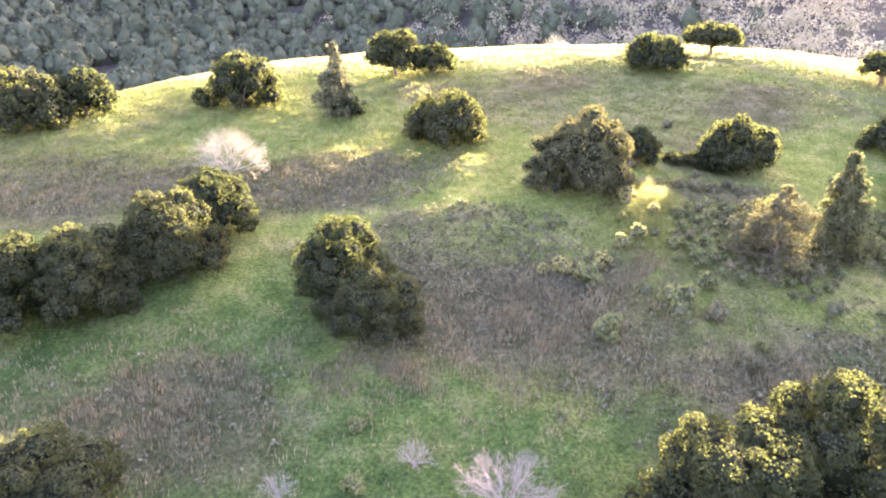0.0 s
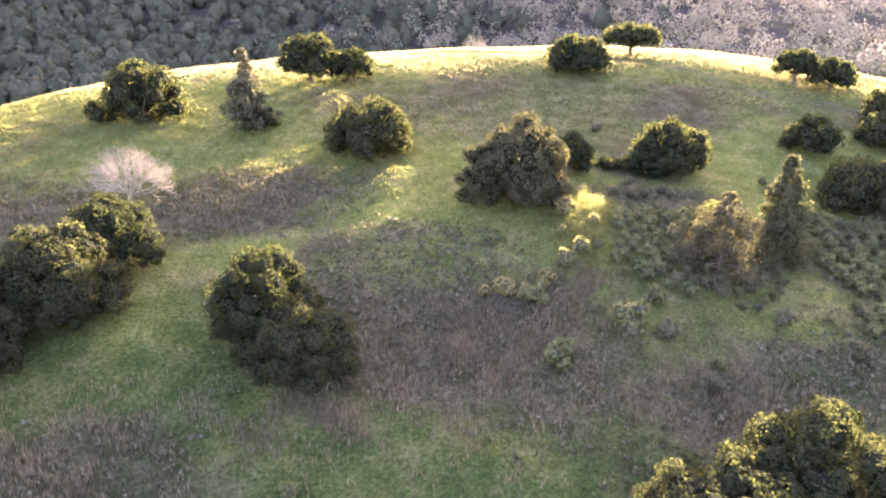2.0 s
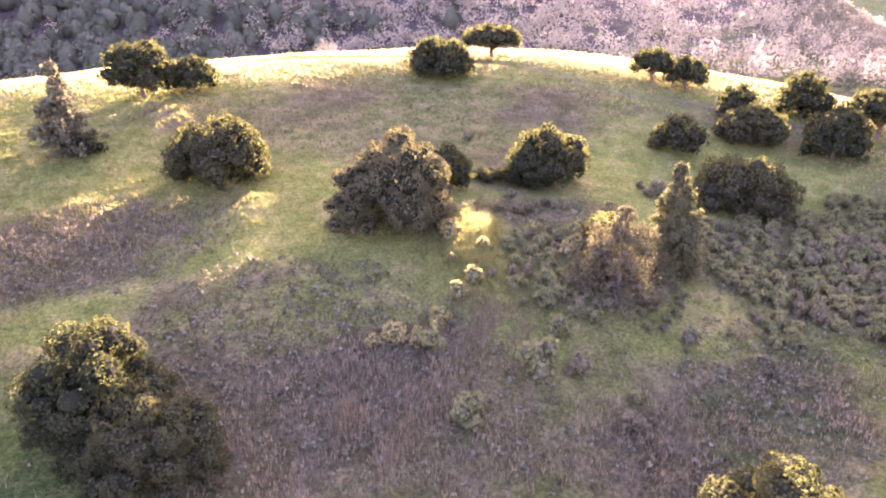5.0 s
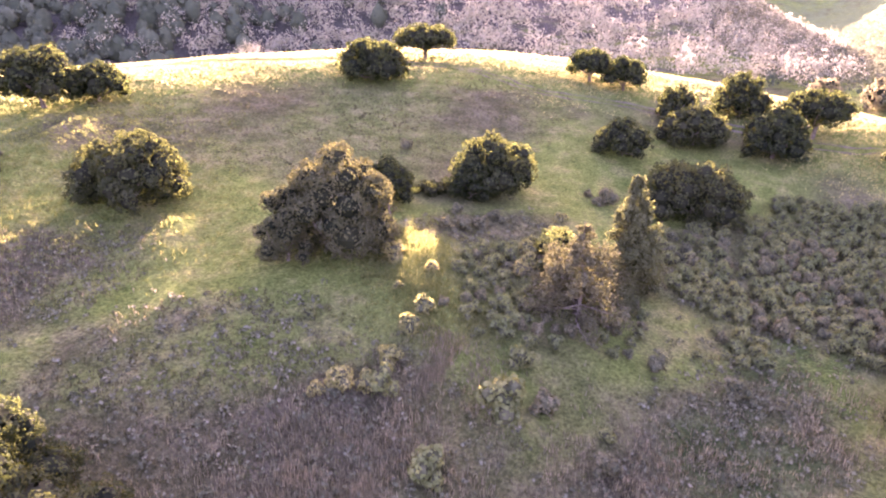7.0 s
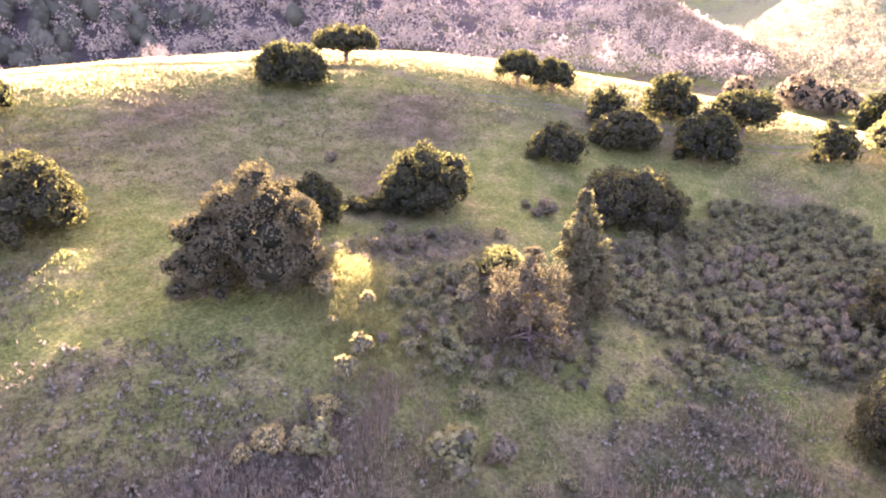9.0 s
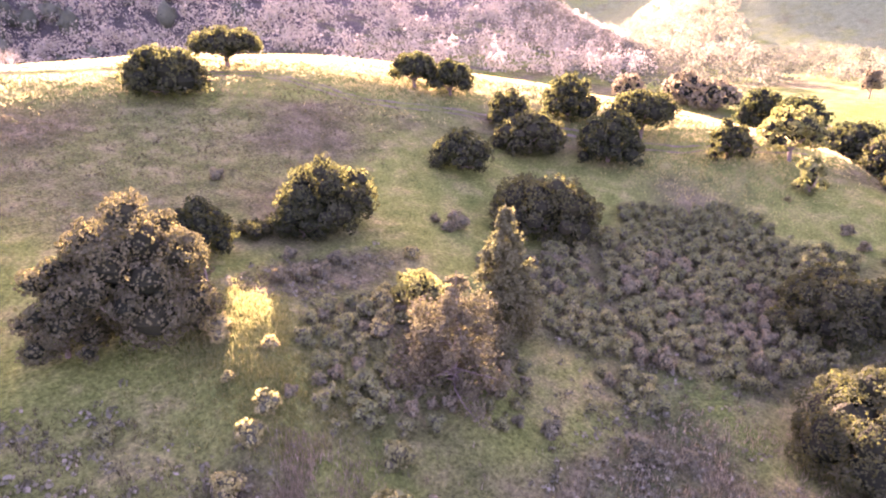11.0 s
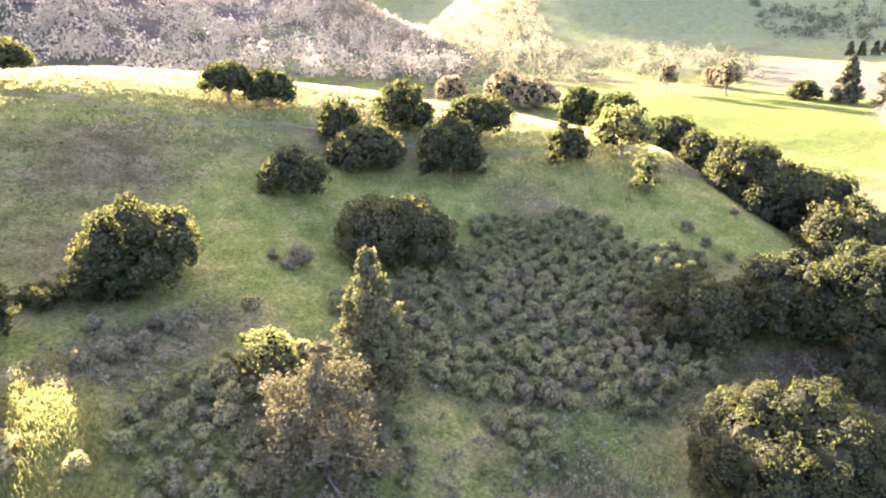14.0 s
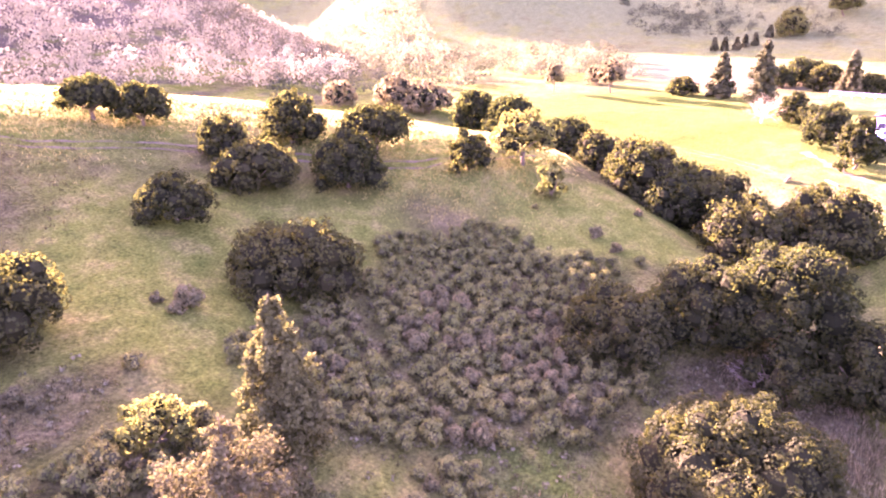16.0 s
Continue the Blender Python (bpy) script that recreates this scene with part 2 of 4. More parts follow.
def height(x, y):
    x, y = np.asarray(x, float), np.asarray(y, float)
    z = np.full(x.shape, -13.86)
    for n, k in enumerate(BROAD):
        z = z + k * np.exp(-((x + 90 - 40 * (n // 6)) ** 2 + (y - 40 * (n % 6)) ** 2) / 3872.0)
    for n, k in enumerate(LEDGES):
        z = z + k * np.exp(-((x + 20 - 20 * (n // 4)) ** 2 + (y - 48 - 18 * (n % 4)) ** 2) / 450.0)
    away = smooth(85, 150, np.hypot(x - 15, y - 75))
    z = z * (1 - away) + (-12 + 14 * smooth(40, 120, x)) * away
    # the ravine behind the spur
    along, off = (x - 85) * 0.764 + (y - 45.7) * 0.646, (x - 85) * 0.646 - (y - 45.7) * 0.764
    z = z - 4.5 * np.exp(-((off - 13) / 8.0) ** 2) * smooth(-30, 0, along) * (1 - smooth(30, 60, along))
    far, az = np.hypot(x, y), np.degrees(np.arctan2(x, y))
    # the wooded hill to the north, ending in a long spur
    span = smooth(-85, -50, az) * (1 - smooth(38, 53, az))
    z = z + span * smooth(200, 520, far) * (62 + 9 * np.sin(0.09 * az + 1) + 6 * np.sin(0.021 * far + 0.07 * az)) * (1 - 0.4 * smooth(700, 1500, far))
    # open grassy hills to the east
    east = smooth(50, 64, az) * (1 - smooth(150, 175, az))
    z = z + east * smooth(330, 720, far) * (74 + 22 * np.sin(0.21 * az + 0.9) + 14 * np.sin(0.021 * far + 0.24 * az))
    z = z + east * smooth(380, 560, far) * 15 * np.abs(np.sin(0.16 * az + 0.014 * far))
    # rounded ridges that close the valley
    z = z + smooth(30, 46, az) * (1 - smooth(150, 175, az)) * smooth(760, 1350, far) * (120 + 30 * np.sin(0.17 * az - 0.4) + 22 * np.sin(0.008 * far + 0.31 * az))
    # swells added to catch sun, in turf below the oaks and on the brow
    z = z + 0.6 * np.exp(-((x - 91) ** 2 + (y - 73) ** 2) / 30.0)
    z = z + 0.6 * np.exp(-((x - 20) ** 2 + 0.4 * (y - 66.5) ** 2) / 22.0)
    # low turf ribs added to catch streaks of sun, lying along its direction
    for cx, cy, half, wide, k in ((-9, 104, 9.5, 2.4, 0.9), (2.2, 82.5, 4.5, 1.6, 0.7), (20.9, 68.2, 8.0, 2.4, 0.65)):
        u, v = (x - cx) * 0.53 + (y - cy) * 0.848, (x - cx) * 0.848 - (y - cy) * 0.53
        z = z + k * np.exp(-(u / half) ** 4 - (v / wide) ** 4)
    return z + ripple(x, y) * (1 - smooth(150, 260, far))


def lines(lo, a, b, hi, step):
    mid = np.arange(a, b + 1e-6, step)
    out, inner, d = [b], [a], step
    while out[-1] < hi:
        d *= 1.09
        out.append(out[-1] + d)
    d = step
    while inner[-1] > lo:
        d *= 1.09
        inner.append(inner[-1] - d)
    return np.r_[inner[:0:-1], mid, out[1:]]


def mesh_from(name, verts, faces, mats, slots=None, smooth_shade=False):
    """A mesh from arrays of places and of equal-sided faces."""
    me = bpy.data.meshes.new(name)
    verts, faces = np.asarray(verts, np.float32), np.asarray(faces, np.int32)
    n, k = faces.shape
    me.vertices.add(len(verts))
    me.vertices.foreach_set("co", verts.ravel())
    me.loops.add(n * k)
    me.loops.foreach_set("vertex_index", faces.ravel())
    me.polygons.add(n)
    me.polygons.foreach_set("loop_start", np.arange(0, n * k, k, dtype=np.int32))
    me.polygons.foreach_set("loop_total", np.full(n, k, np.int32))
    if slots is not None:
        me.polygons.foreach_set("material_index", np.asarray(slots, np.int32))
    me.polygons.foreach_set("use_smooth", np.full(n, smooth_shade))
    for m in mats:
        me.materials.append(m)
    me.update(calc_edges=True)
    return me


gx, gy = lines(-2600, -110, 200, 2800, 1.4), lines(-2400, -5, 200, 2800, 1.4)
GX, GY = np.meshgrid(gx, gy)
cols = len(gx)
quad = (np.arange(len(gy) - 1)[:, None] * cols + np.arange(cols - 1)[None]).ravel()
ground = new("ground", mesh_from("ground", np.c_[GX.ravel(), GY.ravel(), height(GX, GY).ravel()],
                                 np.c_[quad, quad + 1, quad + cols + 1, quad + cols], [ground_material()], None, True))
tagged(ground, "grassy hillside with dull dry patches and a valley beyond", "ground", kind="structure")

# ---- foliage builders ----
RNG = np.random.default_rng(7)


def units(n, rng):
    v = rng.normal(size=(n, 3))
    return v / np.linalg.norm(v, axis=1)[:, None]


def sprays(places, normals, sizes, rng, tumble=0.6):
    """Leaf sprays: one bent four-sided blade each."""
    n = len(places)
    nor = normals + rng.normal(size=(n, 3)) * tumble
    nor /= np.linalg.norm(nor, axis=1)[:, None]
    side = np.cross(nor, units(n, rng))
    side /= np.linalg.norm(side, axis=1)[:, None] + 1e-9
    up = np.cross(nor, side)
    s = sizes[:, None]
    v = np.stack([places - side * s * 0.5, places - up * s * 0.62 + nor * s * 0.14, places + side * s * 0.5, places + up * s * 0.62 + nor * s * 0.14], 1)
    return v.reshape(-1, 3), np.arange(n * 4).reshape(-1, 4)


def ball(centre, radii, rng, rough=0.2):
    """A lumpy closed core, as quads."""
    nu, nv = 8, 5
    u = np.linspace(0, 2 * np.pi, nu, endpoint=False)
    t = np.linspace(0.15, np.pi - 0.15, nv)
    U, V = np.meshgrid(u, t)
    d = np.stack([np.cos(U) * np.sin(V), np.sin(U) * np.sin(V), np.cos(V)], -1).reshape(-1, 3)
    p = centre + d * radii * (1 + rough * rng.uniform(-1, 1, (len(d), 1)))
    i, j = np.meshgrid(np.arange(nu), np.arange(nv - 1))
    i, j = i.ravel(), j.ravel()
    f = np.c_[j * nu + i, j * nu + (i + 1) % nu, (j + 1) * nu + (i + 1) % nu, (j + 1) * nu + i]
    return p, f


def crown_mesh(name, lobes, leaf, per_area, rng, mat, clump=0.34, core=CORE, tumble=0.34, inner=0.64):
    """A crown from lobes (x, y, z, rx, ry, rz): each lobe bears clumps, each clump leaf sprays."""
    V, F, S, base = [], [], [], 0
    lobes = np.asarray(lobes, float)
    for L in lobes:
        c, r = L[:3], L[3:]
        rm = r.mean()
        k = max(8, int(rng.uniform(15, 22)))
        d = units(k, rng)
        cc, cr = c + d * r * 0.86, rm * clump * rng.uniform(0.7, 1.35, k)
        n = max(6, int(per_area * 4 * np.pi * (rm * clump) ** 2))
        e = units(k * n, rng)
        idx = np.repeat(np.arange(k), n)
        p = cc[idx] + e * cr[idx, None] * rng.uniform(0.75, 1.05, (k * n, 1))
        skin = units(int(per_area * 0.95 * 4 * np.pi * rm ** 2), rng)
        p, e = np.vstack([p, c + skin * r * rng.uniform(0.76, 0.88, (len(skin), 1))]), np.vstack([e, skin])
        keep = ((p - c) / r)
        keep = (keep ** 2).sum(1) > 0.58
        for M in lobes:
            if M is not L:
                keep &= (((p - M[:3]) / M[3:]) ** 2).sum(1) > 0.7
        keep &= p[:, 2] > 0.05
        p, e = p[keep], e[keep]
        out = (p - c) / r
        out /= np.linalg.norm(out, axis=1)[:, None] + 1e-9
        v, f = sprays(p, e * 0.9 + out * 0.3, leaf * rng.uniform(0.65, 1.35, len(p)), rng, tumble)
        V.append(v), F.append(f + base), S.append(np.zeros(len(f), int))
        base += len(v)
        # closed core whose dark colour holds the shade between the leaves
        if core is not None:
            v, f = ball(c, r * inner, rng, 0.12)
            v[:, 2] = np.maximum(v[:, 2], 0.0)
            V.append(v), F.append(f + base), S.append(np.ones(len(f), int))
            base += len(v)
    return mesh_from(name, np.concatenate(V), np.concatenate(F), [mat, core], np.concatenate(S))


def tube(points, radii, sides=6):
    """A tapered limb along points, as quads."""
    P, R = np.asarray(points, float), np.asarray(radii, float)
    T = np.gradient(P, axis=0)
    T /= np.linalg.norm(T, axis=1)[:, None] + 1e-9
    ref = np.where(np.abs(T[:, 2:3]) > 0.9, np.array([[1.0, 0, 0]]), np.array([[0, 0, 1.0]]))
    A = np.cross(T, ref)
    A /= np.linalg.norm(A, axis=1)[:, None] + 1e-9
    B = np.cross(T, A)
    a = np.linspace(0, 2 * np.pi, sides, endpoint=False)
    V = P[:, None] + R[:, None, None] * (np.cos(a)[None, :, None] * A[:, None] + np.sin(a)[None, :, None] * B[:, None])
    i, j = np.meshgrid(np.arange(sides), np.arange(len(P) - 1))
    i, j = i.ravel(), j.ravel()
    F = np.c_[j * sides + i, j * sides + (i + 1) % sides, (j + 1) * sides + (i + 1) % sides, (j + 1) * sides + i]
    return V.reshape(-1, 3), F


def limbs_mesh(name, strands, mat, sides=6):
    V, F, base = [], [], 0
    for pts, rad in strands:
        v, f = tube(pts, rad, sides)
        V.append(v), F.append(f + base)
        base += len(v)
    return mesh_from(name, np.concatenate(V), np.concatenate(F), [mat], None, True)


def child(name, mesh, parent, label=""):
    ob = new(name, mesh)
    ob.parent = parent
    return tagged(ob, label)


def bent(a, b, rng, sag=0.12, n=5):
    a, b = np.asarray(a, float), np.asarray(b, float)
    t = np.linspace(0, 1, n)[:, None]
    off = rng.normal(size=3) * np.linalg.norm(b - a) * sag
    return a + (b - a) * t + off * np.sin(np.pi * t)


def stand(name, x, y, sink=0.1):
    ob = new(name)
    ob.location = (x, y, float(height(x, y)) - sink)
    ob.empty_display_size = 0.5
    return ob


def oak(x, y, w, h, seed, label, limbs=6, reach=0.6, lift=0.0, mat=None, lobes=None, name="oak_tree", group="", squash=1.0, inner=0.64):
    """A broad evergreen oak, w metres wide and h high; lift: the share of its height that is bare trunk."""
    rng = np.random.default_rng(seed)
    top = stand(name, x, y)
    leaf = min(0.44, max(0.145, 0.0036 * math.hypot(x - 8, y - 30)))
    dense = (0.74 if math.hypot(x - 8, y - 30) < 62 else 0.47) / leaf ** 2
    a, low = w / 2, lift * h
    ch = h - low
    n = lobes or int(14 + w * 1.2)
    L = [(0, 0, low + ch * 0.42, a * 0.55, a * 0.55 * squash, ch * 0.4)]
    for i in range(n):
        t = i / n
        az = i * 2.4 + rng.uniform(-0.35, 0.35)
        el = math.asin(min(1, max(0, 0.02 + 0.96 * t + rng.uniform(-0.08, 0.08))))
        r = a * rng.uniform(0.2, 0.36) * (1.08 - 0.2 * t)
        rho = (a - r) * rng.uniform(0.88, 1.12)
        cz = low + r * 0.75 + (ch - r * 1.6) * math.sin(el) * rng.uniform(0.9, 1.04)
        L.append((rho * math.cos(el) * math.cos(az), rho * math.cos(el) * math.sin(az) * squash, cz, r, r, r * 0.85))
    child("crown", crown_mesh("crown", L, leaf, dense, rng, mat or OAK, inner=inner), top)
    tr = 0.035 * w
    rise = bent((0, 0, -0.3), (rng.uniform(-.3, .3), rng.uniform(-.3, .3), low + ch * 0.4), rng, 0.08)
    child("trunk", limbs_mesh("trunk", [(rise, np.linspace(tr, tr * 0.6, 5))], BARK), top, "grey-brown furrowed trunk")
    for i in range(limbs):
        az = i * 6.3 / limbs + rng.uniform(-0.3, 0.3)
        out = bent((0, 0, low * 0.6 + ch * 0.1), (a * reach * math.cos(az), a * reach * math.sin(az) * squash, low + ch * rng.uniform(0.3, 0.6)), rng)
        child("limb", limbs_mesh("limb", [(out, np.linspace(tr * 0.55, tr * 0.12, 5))], BARK), top)
    return tagged(top, label, "tree", group)


def conifer(x, y, w, h, seed, label, mat=None, tiers=18, gap=0.2, leaf=0.16, name="conifer", lean=0.0, sparse=1.0):
    """A spire with whorls of drooping boughs."""
    rng = np.random.default_rng(seed)
    top = stand(name, x, y)
    S, P, N = [], [], []
    tip = np.array([lean * h, 0, h])
    child("trunk", limbs_mesh("trunk", [(bent((0, 0, -0.3), tip, rng, 0.01, 6), np.linspace(0.022 * h, 0.02, 6))], BARK), top, "straight tapering trunk")
    for i in range(tiers):
        t = 0.06 + 0.92 * i / tiers
        c = tip * t
        reach = w / 2 * (1 - t) ** 0.75 * rng.uniform(0.7, 1.2) + 0.12
        k = max(3, int(7 * (1 - t * 0.4)))
        for j in range(k):
            if rng.random() < gap:
                continue
            az = 2 * math.pi * (j + rng.uniform(-0.3, 0.3)) / k + i
            r = reach * rng.uniform(0.65, 1.1)
            e = c + np.array([r * math.cos(az), r * math.sin(az), rng.uniform(-0.25, 0.3) * r])
            line = bent(c, e, rng, 0.06, 4)
            S.append((line, np.linspace(0.012 * h * (1 - t) + 0.015, 0.01, 4)))
            side = np.array([-math.sin(az), math.cos(az), 0.0])
            for q in range(5):
                u = 0.3 + 0.17 * q
                base = c + (e - c) * u
                end = base + (side * (1 if q % 2 else -1) * 0.34 * r * (1.15 - u) + (e - c) * 0.16) * rng.uniform(0.7, 1.2) + np.array([0, 0, rng.uniform(-0.1, 0.06) * r])
                for p0, p1 in ((base, end), (base, c + (e - c) * min(1.03, u + 0.2))):
                    m = max(3, int(2.6 * sparse * (0.4 + r) * (0.2 / leaf if leaf < 0.2 else 1)))
                    P.append(p0 + (p1 - p0) * rng.random((m, 1)) + rng.normal(size=(m, 3)) * (0.05 * r + 0.07) * np.array([1, 1, 1.5]))
                    N.append(np.tile([0.3 * math.cos(az), 0.3 * math.sin(az), 0.7], (m, 1)))
    P, N = np.concatenate(P), np.concatenate(N)
    ok = P[:, 2] > 0.1
    v, f = sprays(P[ok], N[ok], leaf * rng.uniform(0.6, 1.5, ok.sum()), rng, 0.7)
    child("crown", mesh_from("crown", v, f, [mat or FIR]), top)
    tagged(child("bough_work", limbs_mesh("bough_work", S, BARK, 4), top, "thin spreading boughs"), kind="stuff")
    return tagged(top, label, "tree")


def bare_tree(x, y, w, h, seed, label, mat=None, name="bare_tree", stems=10, depth=5):
    """A leafless rounded tree: stems that fork into a haze of twigs."""
    rng = np.random.default_rng(seed)
    top = stand(name, x, y)
    big, twigs = [], []

    def fork(p, d, length, rad, level):
        q = p + d * length
        (big if level < 2 else twigs).append((bent(p, q, rng, 0.07, 3), np.linspace(rad, rad * 0.6, 3)))
        if level == depth:
            return
        for _ in range(3 if level else 4):
            e = d + rng.normal(size=3) * 0.42 + np.array([0, 0, 0.06])
            fork(p + d * length * rng.uniform(0.55, 1.0), e / np.linalg.norm(e), length * rng.uniform(0.6, 0.8), rad * 0.55, level + 1)

    for i in range(stems):
        az, el = i * 2.4, 0.45 + 0.95 * (i / stems)
        d = np.array([math.cos(az) * math.cos(el) * w / h, math.sin(az) * math.cos(el) * w / h, math.sin(el)])
        d /= np.linalg.norm(d)
        fork(np.array([0, 0, 0.15 * h]), d, h * 0.34, 0.012 * h, 0)
    child("trunk", limbs_mesh("trunk", [(bent((0, 0, -0.3), (0, 0, 0.22 * h), rng, 0.05), np.linspace(0.035 * h, 0.025 * h, 5))], mat or PALEBARK), top)
    tagged(child("branching", limbs_mesh("branching", big, mat or PALEBARK, 5), top), kind="stuff")
    tagged(child("crown", limbs_mesh("crown", twigs, mat or PALEBARK, 3), top, "leafless rounded crown of fine pale twigs"), kind="stuff")
    return tagged(top, label, "tree")


# ---- the trees ----
DOME = "dark evergreen oak with a dense rounded crown on grass"
LIT = "dark evergreen oak whose crown top catches low sun"
oak(-59.4, 97, 14.2, 9, 11, LIT), oak(-53.2, 102, 9.8, 7.4, 12, LIT)
oak(-30.1, 104, 11.6, 8.6, 13, DOME), oak(-36.2, 104, 4.6, 3.3, 14, "small dark oak leaning against a larger oak", lobes=8)
oak(-8.5, 120.3, 10.9, 8.2, 15, "broad oak with sunlit gaps in its crown", lift=0.12), oak(-2, 121.5, 8, 5.4, 16, "small spreading oak on the sunny slope", lift=0.1)
# the second pale oak is added as the large one's left lobe
oak(0.2, 90.3, 11.5, 7.6, 17, "rounded oak edged with low sunlight"), oak(15.9, 75, 11.2, 9.4, 18, "large pale green oak with visible grey limbs", limbs=10, reach=0.78, mat=OAK_PALE), oak(11.3, 74.6, 5.6, 6.9, 117, "left side lobe of the large pale green oak", mat=OAK_PALE)
oak(24.3, 84.5, 5.9, 5.0, 19, DOME), oak(33.8, 84.4, 6.0, 4.5, 20, DOME), oak(37.1, 85.6, 10.4, 6.9, 21, "tall rounded oak edged with low sunlight")
oak(29.8, 86.5, 4.2, 1.5, 112, "low dark bush filling a gap between oaks", name="bush", lobes=8)
oak(58.2, 76.5, 12.7, 7.3, 22, DOME), oak(59.9, 91.5, 8, 5.2, 23, DOME), oak(72.3, 91.5, 10.6, 6.0, 24, DOME)
oak(75.6, 98.5, 7, 5.6, 25, DOME), oak(84.9, 95.5, 9, 7.2, 26, "compact round oak on the sunny brow"), oak(79.7, 84.2, 9.6, 7.2, 27, DOME)
oak(88.6, 85.5, 10.2, 7.4, 28, "spreading oak with an open trunk on the brow", lift=0.3)
oak(36, 122.6, 12, 6.6, 29, "low dome-shaped oak below the hill's crest"), oak(49.4, 132.6, 11, 6.2, 30, "flat-topped oak standing on the crest", lift=0.3)
oak(71.1, 114.4, 8, 5.8, 31, "wind-shaped oak on the sunlit crest", lift=0.25), oak(74.9, 110.4, 7.5, 5.8, 32, "round oak on the sunlit crest", lift=0.12)
bare_tree(-25.3, 79.2, 9, 6.6, 33, "leafless pale tree with a rounded haze of twigs", stems=15)
oak(-23.3, 67, 9, 6.6, 34, LIT), oak(-25.3, 60, 10.4, 8, 35, LIT), oak(-30.4, 54, 10, 8.2, 36, LIT), oak(-36.4, 51.6, 10, 8.8, 37, LIT)
oak(-8.6, 54.5, 9.3, 8.2, 38, LIT), oak(-5.4, 50.5, 8.4, 6.2, 39, "low round oak in the hill's shade beside a taller oak")
conifer(-15.8, 99.6, 6.3, 11.0, 40, "thin ragged conifer with a bushy foot", gap=0.2, leaf=0.3, sparse=1.5)
oak(-13.9, 99.2, 5, 3.2, 109, "grey-green bush at a conifer's foot", lobes=9, name="bush")
conifer(38.3, 63.1, 6.0, 11.2, 41, "slender fir with sunlit tip among brush", mat=FIR_SUNNY, gap=0.22, tiers=30, sparse=4.6, leaf=0.17)
conifer(31.3, 60.6, 9.0, 8.4, 42, "sparse brownish fir with bare boughs", mat=DRYFIR, tiers=17, gap=0.22, sparse=3.0, leaf=0.15)
oak(35.0, 69.4, 5.2, 3.4, 43, "yellow-green sunlit bush beside a fir", mat=WILLOW, inner=0.5, lobes=9, name="bush")
oak(91.3, 73.4, 6, 5.6, 44, DOME), oak(99.1, 68.8, 8.8, 8.0, 45, "yellow-green tree with light feathery foliage", mat=WILLOW, inner=0.5, lift=0.2)
oak(90.8, 62.4, 4.2, 5.6, 46, "yellow sunlit shrub on the spur", mat=WILLOW, inner=0.5, lobes=9, name="bush")
oak(139, 91.5, 10, 8, 47, DOME), oak(134, 82.5, 11.5, 8, 48, DOME), oak(125, 69.5, 11.5, 7, 49, DOME)
oak(107.5, 54, 12.8, 10.5, 50, LIT), oak(106, 45.5, 14, 9.8, 51, LIT), oak(95, 40, 12.5, 9.8, 52, LIT), oak(99, 32, 14, 9.5, 53, LIT)
oak(118.5, 62.5, 10, 7.5, 113, DOME), oak(113, 57, 9, 7, 114, DOME), oak(102, 49.5, 9, 7, 115, "low dark oak in deep shade"), oak(114, 49.5, 10, 7.5, 116, DOME)
oak(64.7, 49.2, 10, 6.0, 54, "low dark oak in deep shade"), oak(69, 43.2, 9.8, 7.8, 55, LIT), oak(70, 36.5, 12.5, 10.2, 56, "tall oak with sunlit crown over dead limbs", lift=0.05), oak(63.5, 36.5, 7, 4.2, 110, "low dark bush in deep shade under oaks", name="bush", lobes=10), oak(66, 31, 9, 6.5, 111, "low dark oak in deep shade")
oak(50.4, 39.3, 13.5, 7.6, 57, LIT)
oak(23.2, 33.5, 10.4, 10.8, 58, LIT), oak(16.4, 31.5, 10.5, 10.0, 59, LIT), oak(11.2, 30.6, 5.2, 5.2, 105, "low dark bush at the foot of an oak", name="bush", lobes=9), oak(-23, 32, 10, 6.2, 60, LIT)
bare_tree(4, 33.4, 6.2, 4.6, 61, "leafless grey shrub with upright twigs", mat=GREYBARK, name="bare_shrub", stems=11)
conifer(196, 49.5, 6.4, 11, 62, "dark upright conifer beside the bright field", leaf=0.5, tiers=24, gap=0.03, sparse=0.75), conifer(186, 40.3, 7.2, 14.5, 63, "tall dark conifer beside the bright field", leaf=0.5, tiers=24, gap=0.03, sparse=0.75)
conifer(209.8, 20.5, 6, 11, 64, "dark upright conifer in the valley", leaf=0.5, tiers=24, gap=0.03, sparse=0.75)

# ---- brush ----


def brush_mesh(seed, mat, w=2.1, h=1.8, leaf=0.19, dense=20):
    """A rounded bush of a few puffs."""
    rng = np.random.default_rng(seed)
    L = [(0, 0, h * 0.42, w * 0.33, w * 0.33, h * 0.45)]
    for i in range(4):
        az, t = i * 2.4 + rng.uniform(-0.3, 0.3), (i + 0.3) / 4
        r = w * rng.uniform(0.2, 0.27)
        d = w * 0.33 * math.sqrt(1 - t * t * 0.85)
        L.append((d * math.cos(az), d * math.sin(az), r * 0.75 + (h - 1.6 * r) * t, r, r, r * 0.95))
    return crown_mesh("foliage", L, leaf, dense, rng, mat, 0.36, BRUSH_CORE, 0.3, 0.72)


BRUSHES = [brush_mesh(70 + i, m) for i, m in enumerate((BRUSH, BRUSH, BRUSH_GREY, BRUSH, BRUSH_GREY, BRUSH, BRUSH_LIT))]


